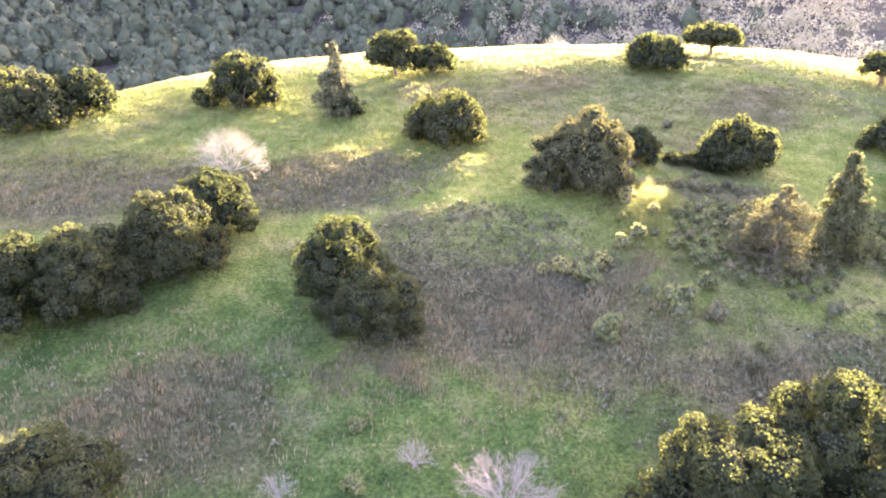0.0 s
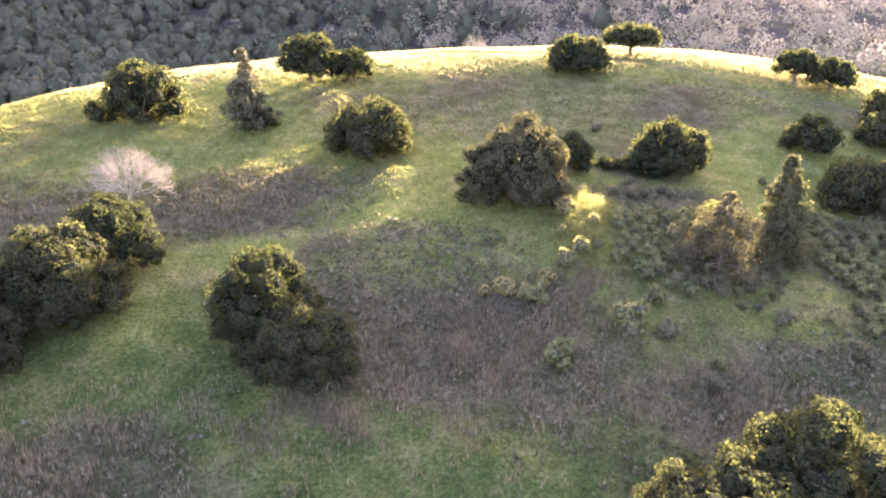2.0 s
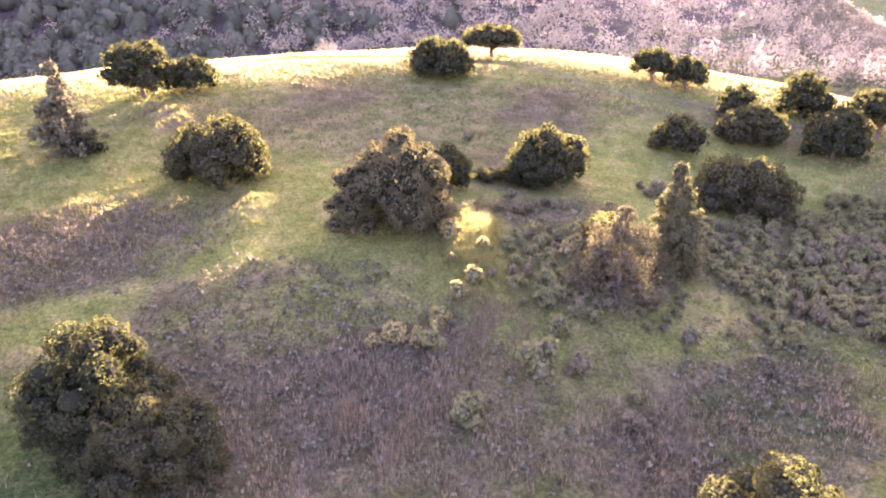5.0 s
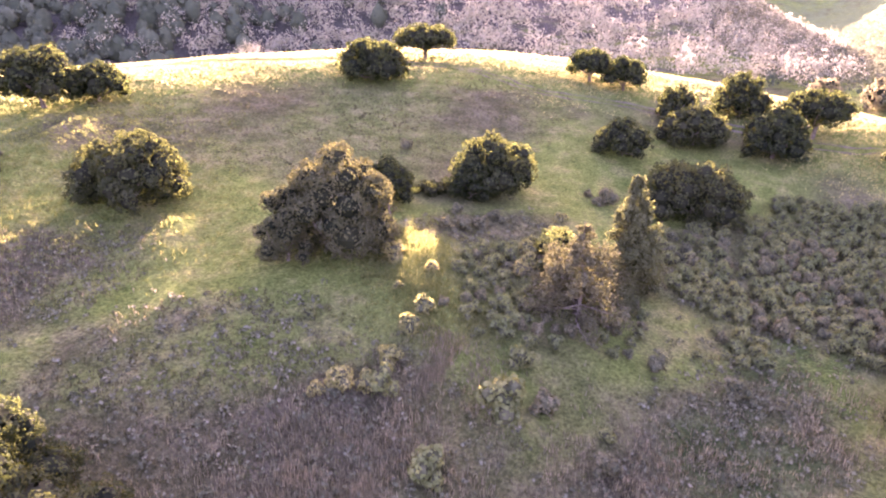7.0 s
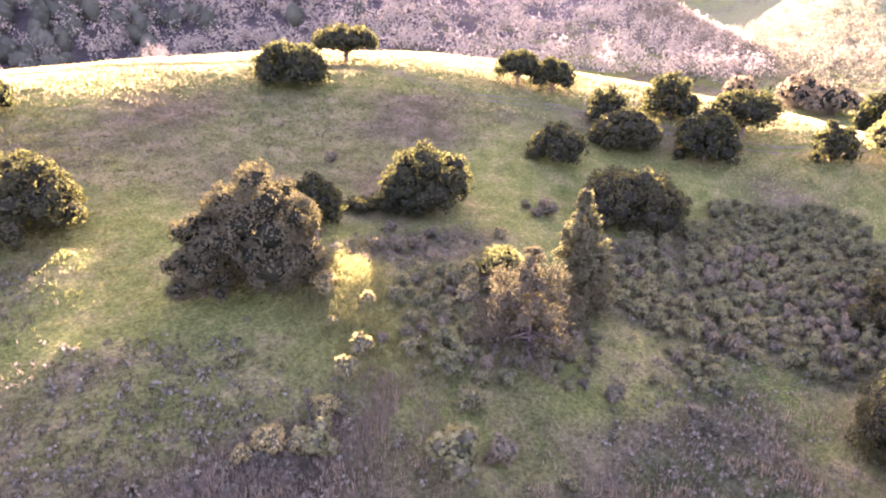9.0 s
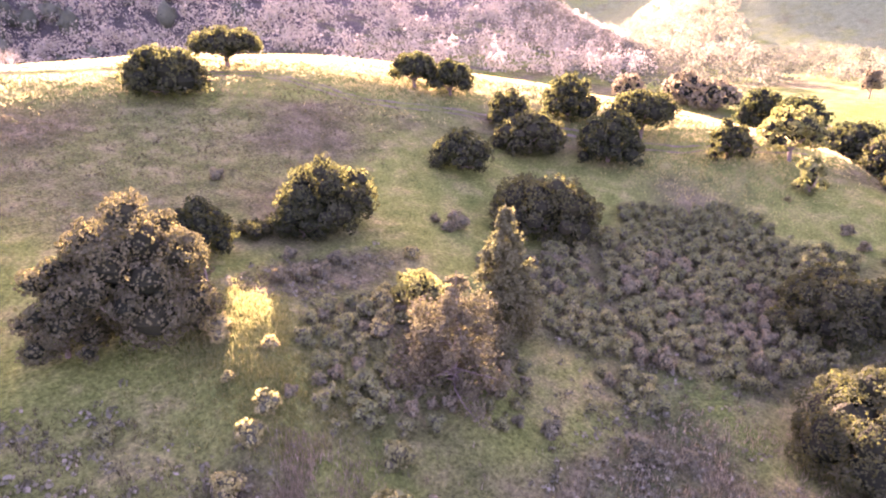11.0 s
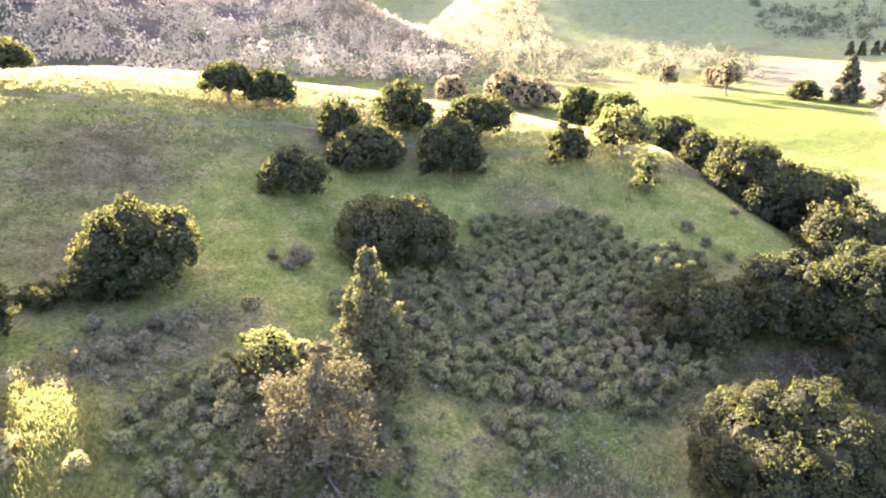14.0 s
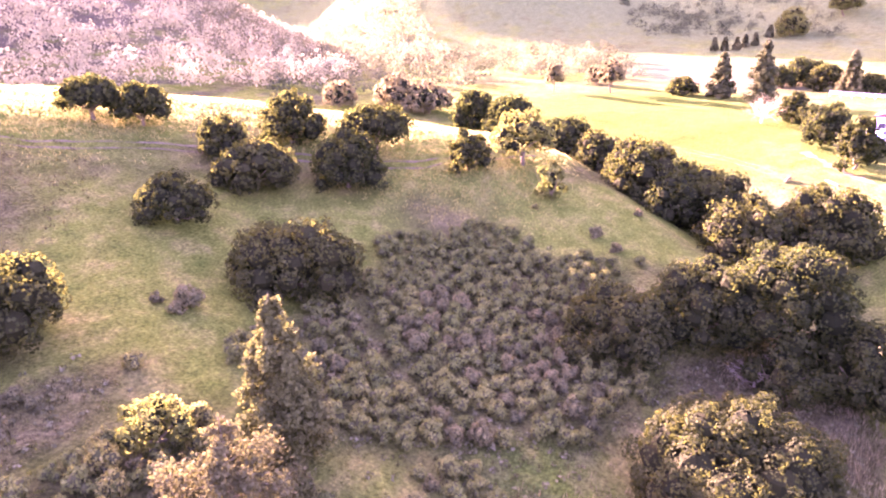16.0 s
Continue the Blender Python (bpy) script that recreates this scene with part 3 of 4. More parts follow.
def shrub(x, y, s, kind, turn, tall=1.0):
    ob = new("shrub", BRUSHES[kind])
    ob.location, ob.rotation_euler, ob.scale = (x, y, float(height(x, y)) - 0.08), (0, 0, turn), (s, s, s * tall)
    grey = kind in (2, 4)
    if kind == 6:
        return tagged(ob, "brush bush with low sunlight put into its pale yellowish colour", "shrub", "brush on the hillside")
    return tagged(ob, "grey-brown rounded brush bush on the slope" if grey else "grey-green rounded brush bush on the slope", "shrub", "brush on the hillside")


def in_thicket(x, y):
    """The dense brush on the flank and the looser brush round the firs."""
    dense = ((x - 60.5) / 20) ** 2 + ((y - 61.5) / 14) ** 2 + 0.35 * math.sin(0.5 * x) * math.sin(0.45 * y)
    loose = ((x - 31) / 8) ** 2 + ((y - 64) / 8) ** 2
    trail = abs((x - 52) - 0.55 * (y - 60) - 2.2 * math.sin(0.28 * y)) < 1.0 or abs((x - 44.5) + 0.5 * (y - 58) - 1.2 * math.sin(0.4 * y)) < 1.3
    return (dense < 1 and not trail) or (loose < 1 and y > 56 + 3 * math.sin(0.7 * x))


spots, tries = np.zeros((0, 3)), 0
while len(spots) < 1300 and tries < 60000:
    tries += 1
    p = np.array([RNG.uniform(22, 82), RNG.uniform(46, 77), 0.0])
    p[2] = RNG.uniform(0.46, 0.72) if p[0] < 43 else RNG.uniform(0.6, 0.95)
    if in_thicket(*p[:2]) and (np.hypot(spots[:, 0] - p[0], spots[:, 1] - p[1]) > (1.1 if p[0] < 43 else 0.93) * (spots[:, 2] + p[2])).all():
        spots = np.vstack([spots, p])
spots = spots[np.argsort(np.hypot(spots[:, 0] - 30, spots[:, 1] - 57))].tolist()
for x, y, size in spots[:290]:
    shrub(x, y, size, int(RNG.integers(6)), RNG.uniform(0, 6.3), RNG.uniform(0.9, 1.3))


def joined(name, places, sources, mat, label):
    """Many small plants in one mesh."""
    V, F, S, base = [], [], [], 0
    for x, y, s in places:
        src = sources[int(RNG.integers(len(sources)))]
        v = np.empty(len(src.vertices) * 3, np.float32)
        src.vertices.foreach_get("co", v)
        f = np.empty(len(src.loops), np.int32)
        src.loops.foreach_get("vertex_index", f)
        k = np.empty(len(src.polygons), np.int32)
        src.polygons.foreach_get("material_index", k)
        a = RNG.uniform(0, 6.3)
        v = v.reshape(-1, 3) * s @ np.array([[math.cos(a), math.sin(a), 0], [-math.sin(a), math.cos(a), 0], [0, 0, 1.1]])
        V.append(v + np.array([x, y, float(height(x, y)) - 0.08])), F.append(f.reshape(-1, 4) + base), S.append(k)
        base += len(v)
    return tagged(new(name, mesh_from(name, np.concatenate(V), np.concatenate(F), mat, np.concatenate(S))), label, "shrubs", kind="stuff")


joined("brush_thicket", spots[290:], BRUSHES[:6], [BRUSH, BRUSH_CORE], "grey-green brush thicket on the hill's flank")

# ---- the wooded hill and the valley woods ----


def wood(name, places, label, leaf=1.5, count=70, mat=None, size=(5, 10), solid=True):
    """Far trees, joined: each an uneven dome, closed within if solid, with sprays of leaves or twigs over it."""
    rng = np.random.default_rng(len(places))
    P, N, Z, V, F, base = [], [], [], [], [], 0
    for x, y in places:
        w = rng.uniform(*size)
        h = w * rng.uniform(0.7, 1.15)
        at = np.array([x, y, float(height(x, y)) + h * 0.25])
        e = units(count, rng)
        e[:, 2] = np.abs(e[:, 2]) * 1.0 - 0.1
        lump = 1 + 0.25 * np.sin(4 * e[:, 0] + x) * np.sin(4 * e[:, 1] + y)
        p = e * np.array([w / 2, w / 2, h * 0.75]) * (lump * rng.uniform(0.72, 1.08, count))[:, None]
        P.append(p + at)
        N.append(e)
        Z.append(np.full(count, w / 7.0))
        if solid:
            v, f = ball(at + np.array([0, 0, h * 0.1]), np.array([w * 0.33, w * 0.33, h * 0.46]), rng, 0.25)
            V.append(v), F.append(f + base)
            base += len(v)
    P, N, Z = np.concatenate(P), np.concatenate(N), np.concatenate(Z)
    v, f = sprays(P, N, leaf * Z * rng.uniform(0.6, 1.3, len(P)), rng, 0.4)
    V.append(v), F.append(f + base)
    return tagged(new(name, mesh_from(name, np.concatenate(V), np.concatenate(F), [mat or FARWOOD], None, True)), label, "trees", kind="stuff")


hill, hazy_hill = [], []
while len(hill) + len(hazy_hill) < 2900:
    az = RNG.uniform(-48, 52)
    d = 262 + 175 * RNG.random() if az < 28 else 232 + 290 * RNG.random()
    # the sunward part of the hill gets the haze-coloured woods
    (hazy_hill if az + RNG.normal(0, 9) > 2 else hill).append((d * math.sin(radians(az)), d * math.cos(radians(az))))
gap = []
while len(gap) < 850:
    d, az = 285 + 300 * RNG.random(), RNG.uniform(43, 60)
    gap.append((d * math.sin(radians(az)), d * math.cos(radians(az))))
wood("valley_head_woods", gap, "grey-green woods filling the head of the valley", leaf=0.75, count=60, size=(4.5, 8.5), mat=VALEWOOD, solid=False)
wood("hill_woods", hill, "dense mixed woods covering the far hillside", leaf=1.0, count=32, size=(6, 11))
wood("bare_hill_woods", hazy_hill, "far hillside woods, pale with haze put into their colour", leaf=0.64, count=82, size=(5, 9), mat=HAZEWOOD, solid=False)
vale, pale_vale = [], []
while len(vale) + len(pale_vale) < 480:
    d, az = 218 + 150 * RNG.random() ** 0.9, RNG.uniform(46, 73)
    if d > 246 or az < 60:
        (vale if RNG.random() < 0.4 else pale_vale).append((d * math.sin(radians(az)), d * math.cos(radians(az))))
while len(vale) < 340:
    d, az = 392 + 90 * RNG.random(), RNG.uniform(75, 89)
    vale.append((d * math.sin(radians(az)), d * math.cos(radians(az))))
wood("valley_woods", vale, "mixed green trees along the valley floor", leaf=0.6, size=(3.5, 7), count=110, solid=False)
wood("pale_valley_woods", pale_vale, "pale leafless trees along the valley floor", leaf=0.6, size=(3.5, 7.5), mat=VALEWOOD, count=80, solid=False)

# ---- grass ----


def blades(name, x, y, tall, wide, mat, label, per=3, lean=0.3):
    rng = np.random.default_rng(len(x))
    x, y = np.repeat(x, per) + rng.normal(0, 0.12, len(x) * per), np.repeat(y, per) + rng.normal(0, 0.12, len(y) * per)
    z, n = height(x, y) - 0.03, len(x)
    az, t = rng.uniform(0, 6.283, n), tall * rng.uniform(0.5, 1.3, n)
    wx, wy = np.cos(az) * wide * 0.5, np.sin(az) * wide * 0.5
    lx, ly = rng.normal(0, lean, n) * t, rng.normal(0, lean, n) * t
    v = np.stack([np.c_[x - wx, y - wy, z], np.c_[x + wx, y + wy, z], np.c_[x + lx, y + ly, z + t]], 1).reshape(-1, 3)
    return tagged(new(name, mesh_from(name, v, np.arange(3 * n).reshape(-1, 3), [mat])), label, "grass", kind="stuff")


n = 15000
bx, by = RNG.uniform(-75, 110, n), 26 + 94 * RNG.random(n) ** 1.1
blades("meadow_grass", bx, by, 0.2, 0.045, GRASS, "short green grass over the hillside", 6)

CREST = [(-40, 136), (-12, 143), (12.6, 143), (32.4, 136), (49.8, 127.5), (56.6, 119.5), (62, 111.7), (75.7, 101.3), (87.5, 83.3), (95, 75), (106, 69)]


def off_track(x, y, gap=1.5):
    """True where a place lies clear of the track over the crest."""
    near = np.full(len(x), 1e9)
    for (ax, ay), (bx2, by2) in zip(CREST, CREST[1:]):
        dx, dy = bx2 - ax, by2 - ay
        t = np.clip(((x - ax) * dx + (y - ay) * dy) / (dx * dx + dy * dy), 0, 1)
        near = np.minimum(near, np.hypot(x - ax - t * dx, y - ay - t * dy))
    return near > gap


def strewn(areas):
    """Random places over rectangles with worn edges: count, x range, y range, softness."""
    x = np.concatenate([RNG.uniform(a[1], a[2], a[0]) + RNG.normal(0, a[5], a[0]) for a in areas])
    y = np.concatenate([RNG.uniform(a[3], a[4], a[0]) + RNG.normal(0, a[5], a[0]) for a in areas])
    keep = off_track(x, y)
    return x[keep], y[keep]


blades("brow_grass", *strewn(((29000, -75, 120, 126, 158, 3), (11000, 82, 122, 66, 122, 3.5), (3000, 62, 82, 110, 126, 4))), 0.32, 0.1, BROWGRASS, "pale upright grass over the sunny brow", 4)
blades("rough_grass", *strewn(((15000, -75, 6, 78, 124, 4), (1200, 15, 28, 63, 79, 2), (2200, 17.5, 24.5, 60, 77, 0.8))), 0.28, 0.085, ROUGHGRASS, "rough green grass on the slope below the brow", 6)


def tuft_field(count, cx, cy, rx, ry):
    """Scattered tufts, thinning outwards, in uneven clumps."""
    x, y = cx + rx * RNG.normal(0, 0.6, count * 2), cy + ry * RNG.normal(0, 0.6, count * 2)
    keep = np.sin(0.9 * x + np.sin(0.7 * y)) * np.sin(0.8 * y + np.sin(0.5 * x)) + RNG.normal(0, 0.45, count * 2) > 0
    return x[keep], y[keep]


stalks = [tuft_field(1500, 9, 54, 5, 4), tuft_field(900, 18, 58.5, 3, 2.4), tuft_field(1800, -46, 75, 15, 5), tuft_field(1900, -21, 43, 11, 7), tuft_field(700, 40, 45, 11, 5),
          tuft_field(2600, 56, 34, 9, 6), tuft_field(2200, 6, 50, 13, 8), tuft_field(500, -5, 46, 4, 2), tuft_field(500, -14, 79, 10, 5), tuft_field(800, 26, 47, 9, 4)]
sx, sy = np.concatenate([q[0] for q in stalks]), np.concatenate([q[1] for q in stalks])
blades("dry_stalks", sx, sy, 0.52, 0.06, STRAW, "pale dry stalks standing in patches", 4, 0.14)

hx, hy = [], []
for cx, cy, rx, ry, turn, kind, k in PATCHES:
    if kind == "dull":
        m = int(11 * rx * ry * k)
        a, r = RNG.uniform(0, 6.283, m), RNG.random(m) ** 0.6
        u, v, c, q = rx * r * np.cos(a), ry * r * np.sin(a), math.cos(radians(turn)), math.sin(radians(turn))
        hx.append(cx + u * c - v * q), hy.append(cy + u * q + v * c)
hx, hy = np.concatenate(hx), np.concatenate(hy)
blades("dry_stubble", hx, hy, 0.34, 0.08, STUBBLE, "short brown stubble on dull patches", 5, 0.22)


def tussocks(name, x, y, label, sprays_each=9):
    """Low rounded weed clumps, each a small dome of leaf sprays."""
    rng = np.random.default_rng(len(x))
    n = len(x)
    wide = rng.uniform(0.16, 0.42, n)
    e = units(n * sprays_each, rng)
    e[:, 2] = np.abs(e[:, 2])
    k = np.repeat(np.arange(n), sprays_each)
    at = np.c_[x, y, height(x, y)][k] + e * wide[k, None] * np.array([1, 1, 0.8]) * rng.uniform(0.6, 1.0, (len(k), 1))
    v, f = sprays(at, e, wide[k] * rng.uniform(0.45, 0.8, len(k)), rng, 0.35)
    return tagged(new(name, mesh_from(name, v, f, [WEED])), label, "weeds", kind="stuff")


pick = RNG.permutation(len(hx))
pick = pick[hy[pick] < 84][:4200]
wx, wy = hx[pick] + RNG.normal(0, 1.5, len(pick)), hy[pick] + RNG.normal(0, 1.5, len(pick))
clear_of = (np.hypot(wx - 22, wy - 70) > 5)
tussocks("weed_tussocks", wx[clear_of], wy[clear_of], "low grey-green weed clumps over the dull patches")

# ---- single bushes on the slope: x, y, width, kind (6: sunlight in its colour) ----
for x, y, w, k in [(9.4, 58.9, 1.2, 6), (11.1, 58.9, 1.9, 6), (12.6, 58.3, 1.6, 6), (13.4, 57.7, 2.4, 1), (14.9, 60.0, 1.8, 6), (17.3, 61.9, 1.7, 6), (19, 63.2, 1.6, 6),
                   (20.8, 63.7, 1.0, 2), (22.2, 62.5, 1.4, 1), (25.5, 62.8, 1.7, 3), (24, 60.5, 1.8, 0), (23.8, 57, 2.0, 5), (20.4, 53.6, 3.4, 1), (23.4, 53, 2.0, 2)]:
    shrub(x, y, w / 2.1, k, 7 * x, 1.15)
for x, y, w, k in [(34.2, 54.4, 1.6, 2), (38.3, 50.4, 2.1, 2), (24.5, 47.9, 1.9, 4), (13.6, 50.8, 2.6, 5), (26.3, 50.1, 1.2, 0), (40.8, 48.3, 1.1, 2), (43.3, 52.2, 1.5, 0),
                   (19.7, 71.4, 2.2, 6), (19.0, 73.0, 2.6, 4), (11, 66.7, 1.3, 0), (18.2, 66.5, 0.9, 6), (30.3, 80.7, 1.4, 2), (29.3, 77, 1.7, 4), (31, 76.7, 1.8, 2)]:
    shrub(x, y, w / 2.1, k, 5 * x, 1.0)
for x, y, w, k in [(33.4, 78.5, 1.4, 4), (33.8, 77.3, 1.1, 2), (31.9, 98.4, 1.8, 2), (47.9, 82.4, 1.2, 2), (47.6, 80.2, 1.3, 4), (40.3, 76.5, 1.5, 6), (-12.3, 104.9, 1.1, 2),
                   (24.3, 68.3, 1.5, 1), (21.8, 67.9, 1.2, 6), (38.6, 54.7, 1.0, 0), (87.4, 63.5, 0.9, 6), (82.4, 52.8, 1.5, 2), (80.8, 50, 1.4, 0), (84.7, 55.5, 1.7, 2)]:
    shrub(x, y, w / 2.1, k, 3 * x, 1.0)
for x, y, w, k in [(49.1, 80.3, 2.4, 4), (27, 76.7, 1.6, 2), (28.9, 76.4, 1.5, 4), (94, 52.4, 1.2, 2), (-5.3, 35.2, 1.6, 3), (-5.7, 40.2, 1.3, 5), (19.1, 63.4, 1.2, 1),
                   (22.1, 60.6, 1.2, 1), (23.2, 64.4, 1.1, 3), (25.6, 60.9, 1.5, 0)]:
    shrub(x, y, w / 2.1, k, 3 * x, 1.05)
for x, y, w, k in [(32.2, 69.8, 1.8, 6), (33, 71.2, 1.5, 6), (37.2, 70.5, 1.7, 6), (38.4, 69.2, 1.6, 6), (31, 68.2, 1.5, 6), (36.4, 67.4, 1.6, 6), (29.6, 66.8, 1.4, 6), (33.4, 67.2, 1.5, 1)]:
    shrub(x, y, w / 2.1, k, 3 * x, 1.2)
for x, y, w, h, k in [(-1.6, 37, 2.9, 2.3, 81), (-9.9, 34.5, 2.6, 2.2, 82)]:
    bare_tree(x, y, w, h, k, "leafless grey shrub in green grass", mat=GREYBARK, name="bare_shrub", stems=10, depth=3)
bare_tree(26, 168, 6, 6.5, 83, "leafless pale tree beyond the crest", depth=3)
bare_tree(64.2, 38.4, 9, 3.8, 84, "fallen dead limbs under a dark oak", mat=GREYBARK, name="dead_branches", stems=6, depth=3)

# ---- the valley ----
PALE = "pale yellow-green tree on the valley floor"
bare_tree(158.4, 39.6, 9, 6.4, 85, "leafless pinkish tree beside the bright field", depth=3)
oak(160, 34.5, 6, 6.6, 86, DOME), oak(145, 29.5, 9.2, 7.4, 87, LIT), oak(132.5, 26.2, 6.6, 9, 88, LIT), oak(156.5, 31.2, 7, 4.4, 89, LIT, name="bush"), oak(138, 24.5, 7, 4.5, 106, DOME, name="bush")
oak(194.5, 91, 5.4, 8, 90, PALE, mat=PALELEAF, inner=0.5, lift=0.25), oak(195.5, 76, 7.4, 9.4, 91, PALE, mat=PALELEAF, inner=0.5, lift=0.25), oak(214, 84, 7, 6, 108, PALE, mat=PALELEAF, inner=0.5)
oak(153.8, 117, 11.4, 8, 92, PALE, mat=PALELEAF, inner=0.5), oak(151, 107.5, 11.6, 7.4, 93, PALE, mat=PALELEAF, inner=0.5), oak(152, 131, 9, 6.6, 94, PALE, mat=PALELEAF, inner=0.5)
oak(197.2, 58.5, 8, 4.8, 95, DOME, name="bush"), oak(230, 30, 12, 8, 96, LIT), oak(218, 25.5, 9, 7.6, 97, LIT), oak(211, 15.5, 8, 5.6, 98, DOME), oak(222, 36, 9, 6, 107, DOME)
oak(397, 30, 17, 14, 99, PALE, mat=WILLOW, inner=0.5), oak(425, 6, 17, 16, 100, PALE, mat=WILLOW, inner=0.5, lift=0.2), oak(454, -11, 18, 17, 101, PALE, mat=WILLOW, inner=0.5, lift=0.2)
cypress = conifer(351.6, 61.2, 3.2, 5.8, 102, "dark narrow cypress in a row", leaf=0.8, gap=0.05, name="cypress")
tagged(cypress, group="row of cypresses")
for x, y in [(353.3, 57), (355.5, 52.2), (364.7, 49), (370.5, 44.9), (393.9, 39.2)]:
    copy_thing(cypress, pose(x, y, float(height(x, y)) - 0.1, 0, 0, 40 * y))

# ---- tracks: pairs of worn ruts ----
EARTH = barky("worn_earth", (0.05, 0.052, 0.024), (0.1, 0.1, 0.05), 1.2)


def smooth_line(points, n=14):
    P = np.asarray(points, float)
    P = np.vstack([2 * P[0] - P[1], P, 2 * P[-1] - P[-2]])
    out = []
    for a, b, c, d in zip(P, P[1:], P[2:], P[3:]):
        for t in np.linspace(0, 1, n, endpoint=False):
            out.append(0.5 * (2 * b + (c - a) * t + (2 * a - 5 * b + 4 * c - d) * t ** 2 + (3 * b - a - 3 * c + d) * t ** 3))
    return np.array(out)


def rut(name, points, shift, width, label, mat=None):
    L = smooth_line(points)
    T = np.gradient(L, axis=0)
    N = np.c_[-T[:, 1], T[:, 0]] / (np.linalg.norm(T, axis=1)[:, None] + 1e-9)
    k = width * (0.75 + 0.35 * np.sin(np.arange(len(L)) * 1.7) + 0.3 * np.sin(np.arange(len(L)) * 0.61))[:, None]
    L = L + N * (0.12 * np.sin(np.arange(len(L)) * 0.9))[:, None]
    rows = [L + N * (shift - k / 2), L + N * shift, L + N * (shift + k / 2)]
    V = np.concatenate([np.c_[r, height(r[:, 0], r[:, 1]) + 0.04] for r in rows])
    n = len(L)
    i = np.arange(n - 1)
    F = np.concatenate([np.c_[i + o, i + 1 + o, i + 1 + o + n, i + o + n] for o in (0, n)])
    return tagged(new(name, mesh_from(name, V, F, [mat or EARTH], None, True)), label, "track", kind="structure")


for k in (-0.85, 0.85):
    rut("track", CREST, k, 0.42, "worn earth rut of a track over the crest")
VALE = [(150, 84), (140, 66), (138, 52), (131, 41), (119, 29), (108, 20)]
for k in (-0.9, 0.9):
    rut("track", VALE, k, 0.4, "worn earth rut of a track through the field")
rut("track", [(140, 33), (133, 28.6), (126, 24), (116, 16)], 0, 1.6, "pale dirt path beside the field")

# ---- the yard at the field's end ----
WHITE, _n, _l = material("white_paint")
_n["Principled BSDF"].inputs["Base Color"].default_value = (0.75, 0.76, 0.76, 1)
ROOF = barky("brown_roof", (0.16, 0.07, 0.05), (0.26, 0.13, 0.1), 2.0)
PAVE = barky("pale_paving", (0.42, 0.43, 0.44), (0.55, 0.55, 0.55), 0.8)
BLUE, _n, _l = material("blue_car_paint")
_n["Principled BSDF"].inputs["Base Color"].default_value = (0.05, 0.16, 0.4, 1)
_n["Principled BSDF"].inputs["Roughness"].default_value = 0.3
DARK, _n, _l = material("dark_glass_and_rubber")
_n["Principled BSDF"].inputs["Base Color"].default_value = (0.02, 0.022, 0.025, 1)
_n["Principled BSDF"].inputs["Roughness"].default_value = 0.35


def block(name, size, at, mat, parent=None, bevel=0.03, label="", taper=0.0, roll=0.0):
    """A bevelled block on its base centre; taper narrows its top."""
    bm = bmesh.new()
    bmesh.ops.create_cube(bm, size=1.0)
    for v in bm.verts:
        k = 1 - taper * (v.co.z + 0.5)
        v.co = Vector((v.co.x * size[0] * k, v.co.y * size[1] * k, (v.co.z + 0.5) * size[2]))
    bmesh.ops.bevel(bm, geom=bm.edges[:], offset=bevel, segments=2, affect="EDGES")
    me = bpy.data.meshes.new(name)
    bm.to_mesh(me)
    bm.free()
    me.materials.append(mat)
    ob = new(name, me)
    ob.location, ob.rotation_euler = at, (0, 0, radians(roll))
    if parent:
        ob.parent = parent
    return tagged(ob, label)


yard_z = float(height(148, 21)) + 0.25
tagged(block("yard", (11, 8, 0.6), (148.5, 20.5, yard_z - 0.5), PAVE, None, 0.05), "pale paved yard beside the field", "yard", kind="structure")
house = new("house")
house.location, house.rotation_euler = (157.5, 16.5, yard_z - 0.3), (0, 0, radians(-20))
tagged(house, "low white house with a brown roof", "house")
block("wall", (9, 7, 3.1), (0, 0, 0), WHITE, house, 0.04)
bm = bmesh.new()
pts = [bm.verts.new(p) for p in ((-5, -4.1, 3.1), (5, -4.1, 3.1), (5, 4.1, 3.1), (-5, 4.1, 3.1), (-5, 0, 4.7), (5, 0, 4.7))]
for f in ((0, 1, 5, 4), (2, 3, 4, 5), (0, 4, 3), (1, 2, 5), (3, 2, 1, 0)):
    bm.faces.new([pts[i] for i in f])
me = bpy.data.meshes.new("roof")
bm.to_mesh(me)
bm.free()
me.materials.append(ROOF)
roof = new("roof", me)
roof.parent = house
tagged(roof, "low brown gabled roof")
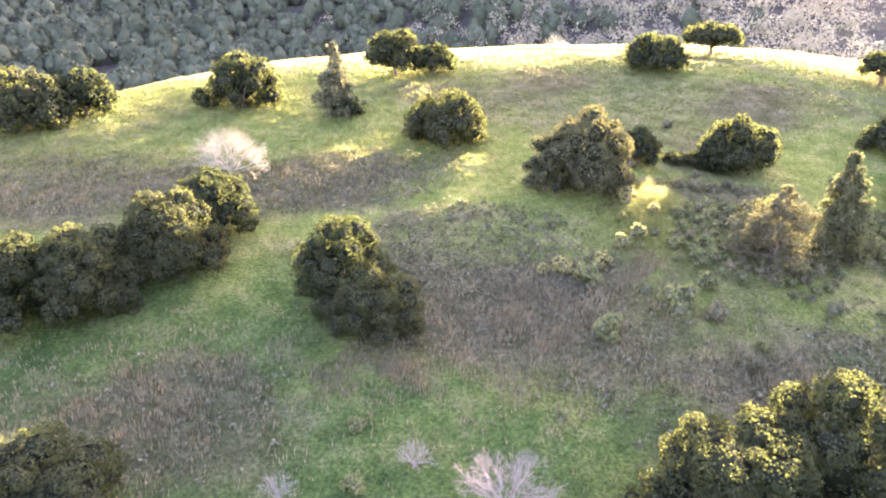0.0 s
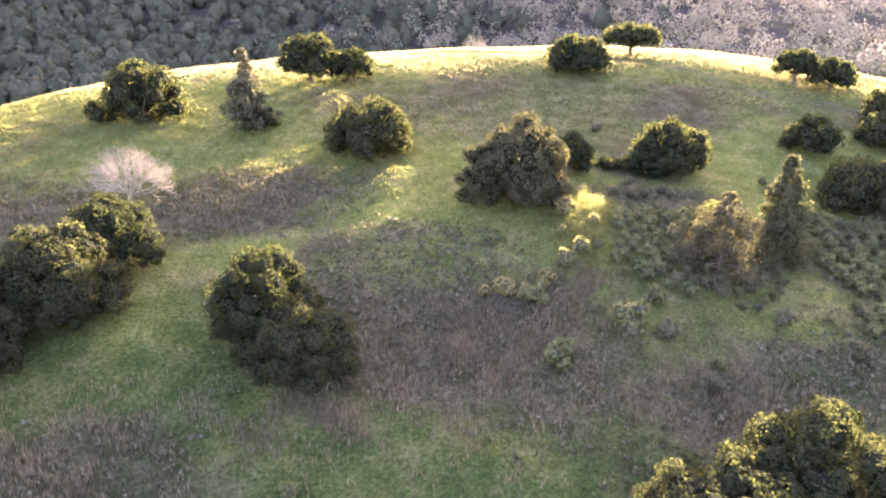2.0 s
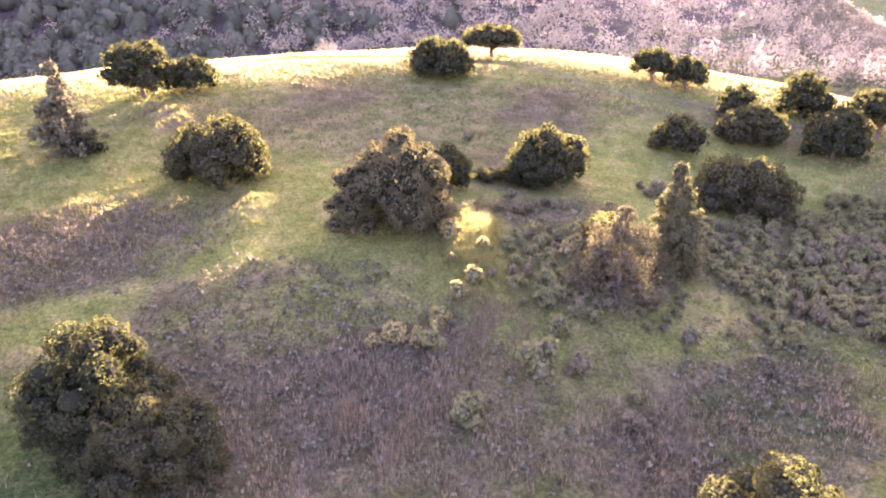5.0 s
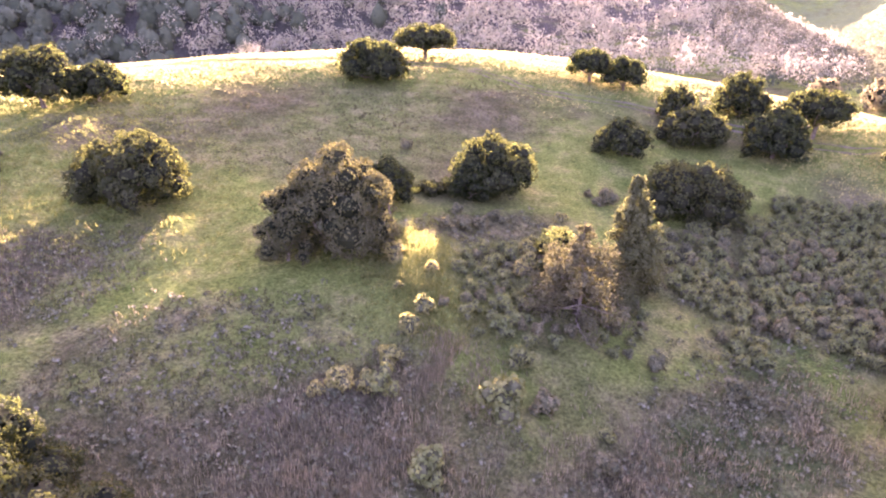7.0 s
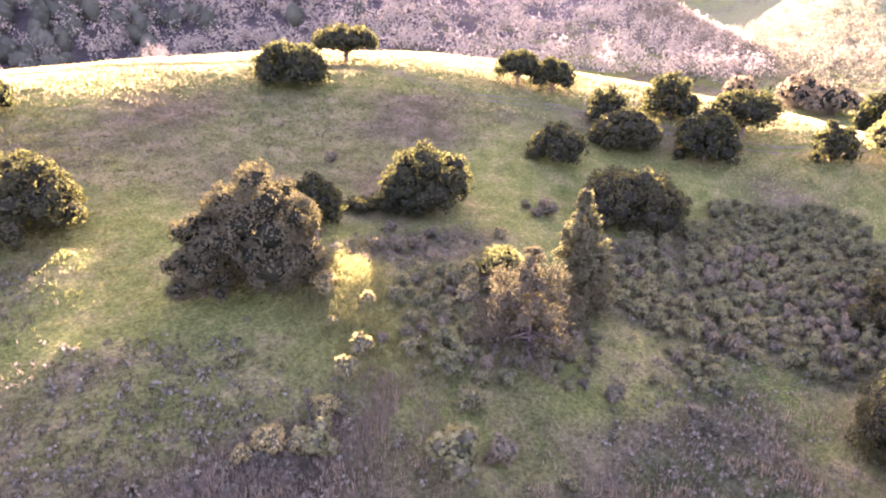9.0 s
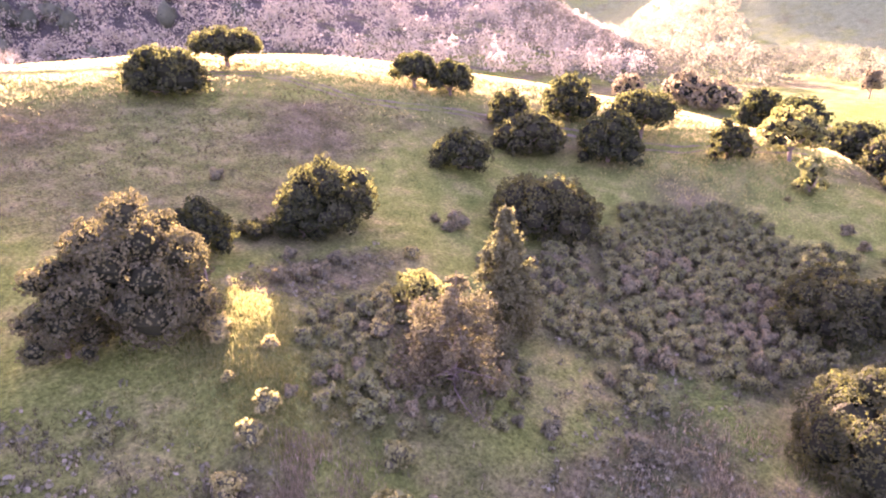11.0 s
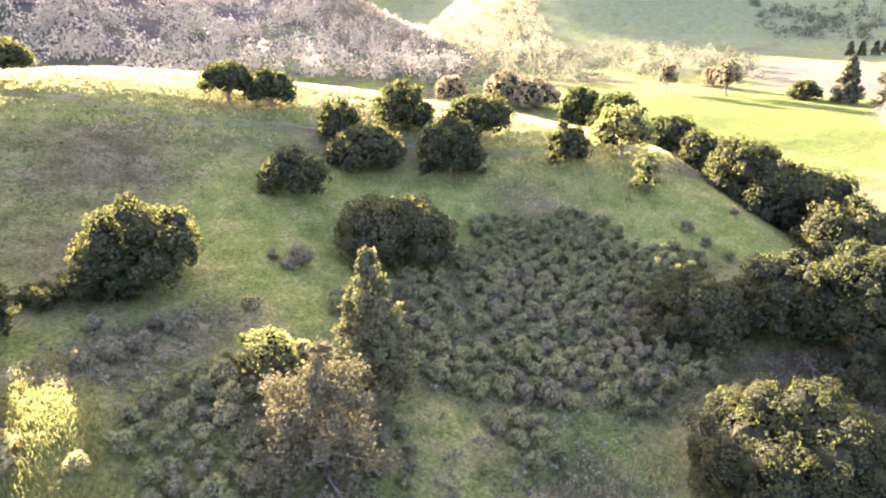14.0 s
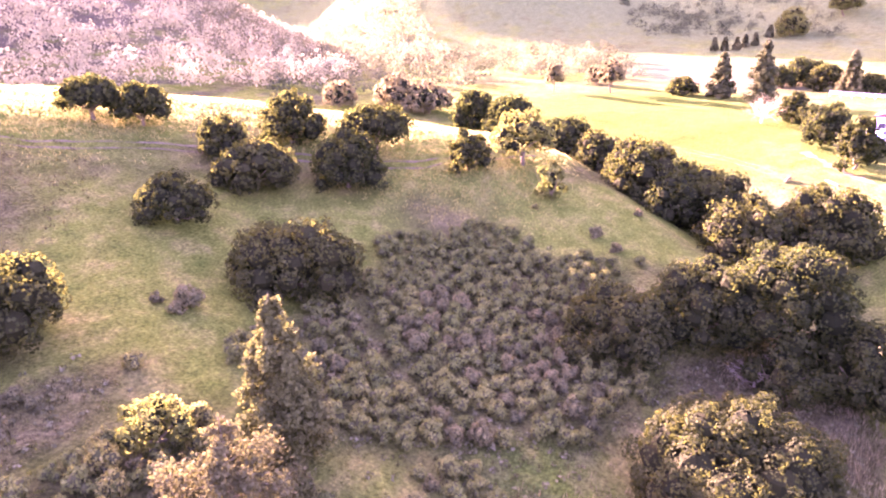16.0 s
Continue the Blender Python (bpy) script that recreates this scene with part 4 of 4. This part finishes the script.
for dx in (-2.6, 2.4):
    win = block("window", (0.08, 1.3, 1.1), (-4.52, dx, 1.0), WHITE, house, 0.01)
    block("pane", (0.04, 1.1, 0.9), (-0.045, 0, 0.1), DARK, win, 0.005)
block("door", (0.08, 0.95, 2.05), (-4.52, 0, 0.02), DARK, house, 0.01, "dark door")
car = new("car")
car.location, car.rotation_euler = (147.0, 21.4, yard_z + 0.1), (0, 0, radians(35))
tagged(car, "small blue car parked on the pale yard", "car")
block("body", (4.0, 1.7, 0.65), (0, 0, 0.28), BLUE, car, 0.14)
block("cabin", (2.2, 1.5, 0.6), (-0.2, 0, 0.9), DARK, car, 0.12, "dark glazed cabin", 0.22)
block("roof_panel", (1.6, 1.15, 0.06), (-0.2, 0, 1.47), BLUE, car, 0.02)
for dx in (-1.25, 1.25):
    for dy in (-0.78, 0.78):
        v, f = tube([(dx, dy - 0.1, 0.3), (dx, dy - 0.09, 0.3), (dx, dy + 0.09, 0.3), (dx, dy + 0.1, 0.3)], [0.02, 0.3, 0.3, 0.02], 14)
        child("wheel", mesh_from("wheel", v, f, [DARK]), car, "dark wheel")

# ---- rail fence beyond the field ----
fence = new("fence")
fence.location = (206, 25, float(height(206, 25)))
tagged(fence, "white wooden rail fence in the valley", "fence")
for i in range(11):
    x, y = 206 - 0.9 * i, 25 - 2.3 * i
    block("post", (0.18, 0.18, 1.5), (x - 206, y - 25, float(height(x, y)) - fence.location.z - 0.2), WHITE, fence, 0.02)
for z in (0.55, 1.05):
    block("rail", (0.09, 24.7, 0.14), (-4.5, -11.5, float(height(201.5, 13.5)) - fence.location.z + z), WHITE, fence, 0.01, roll=-21.4)
# ---- logs left at the field's edge ----
for x, y, a in ((124.8, 29.4, 30), (124.3, 35.2, -20)):
    rng = np.random.default_rng(int(x * 10))
    v, f = tube(bent((-1.4, 0, 0.12), (1.4, 0.2, 0.3), rng, 0.05), [0.16, 0.2, 0.19, 0.17, 0.1], 8)
    log = new("log", mesh_from("log", v, f, [BARK], None, True))
    log.location, log.rotation_euler = (x, y, float(height(x, y))), (0, 0, radians(a))
    tagged(log, "weathered fallen log in short grass", "log")
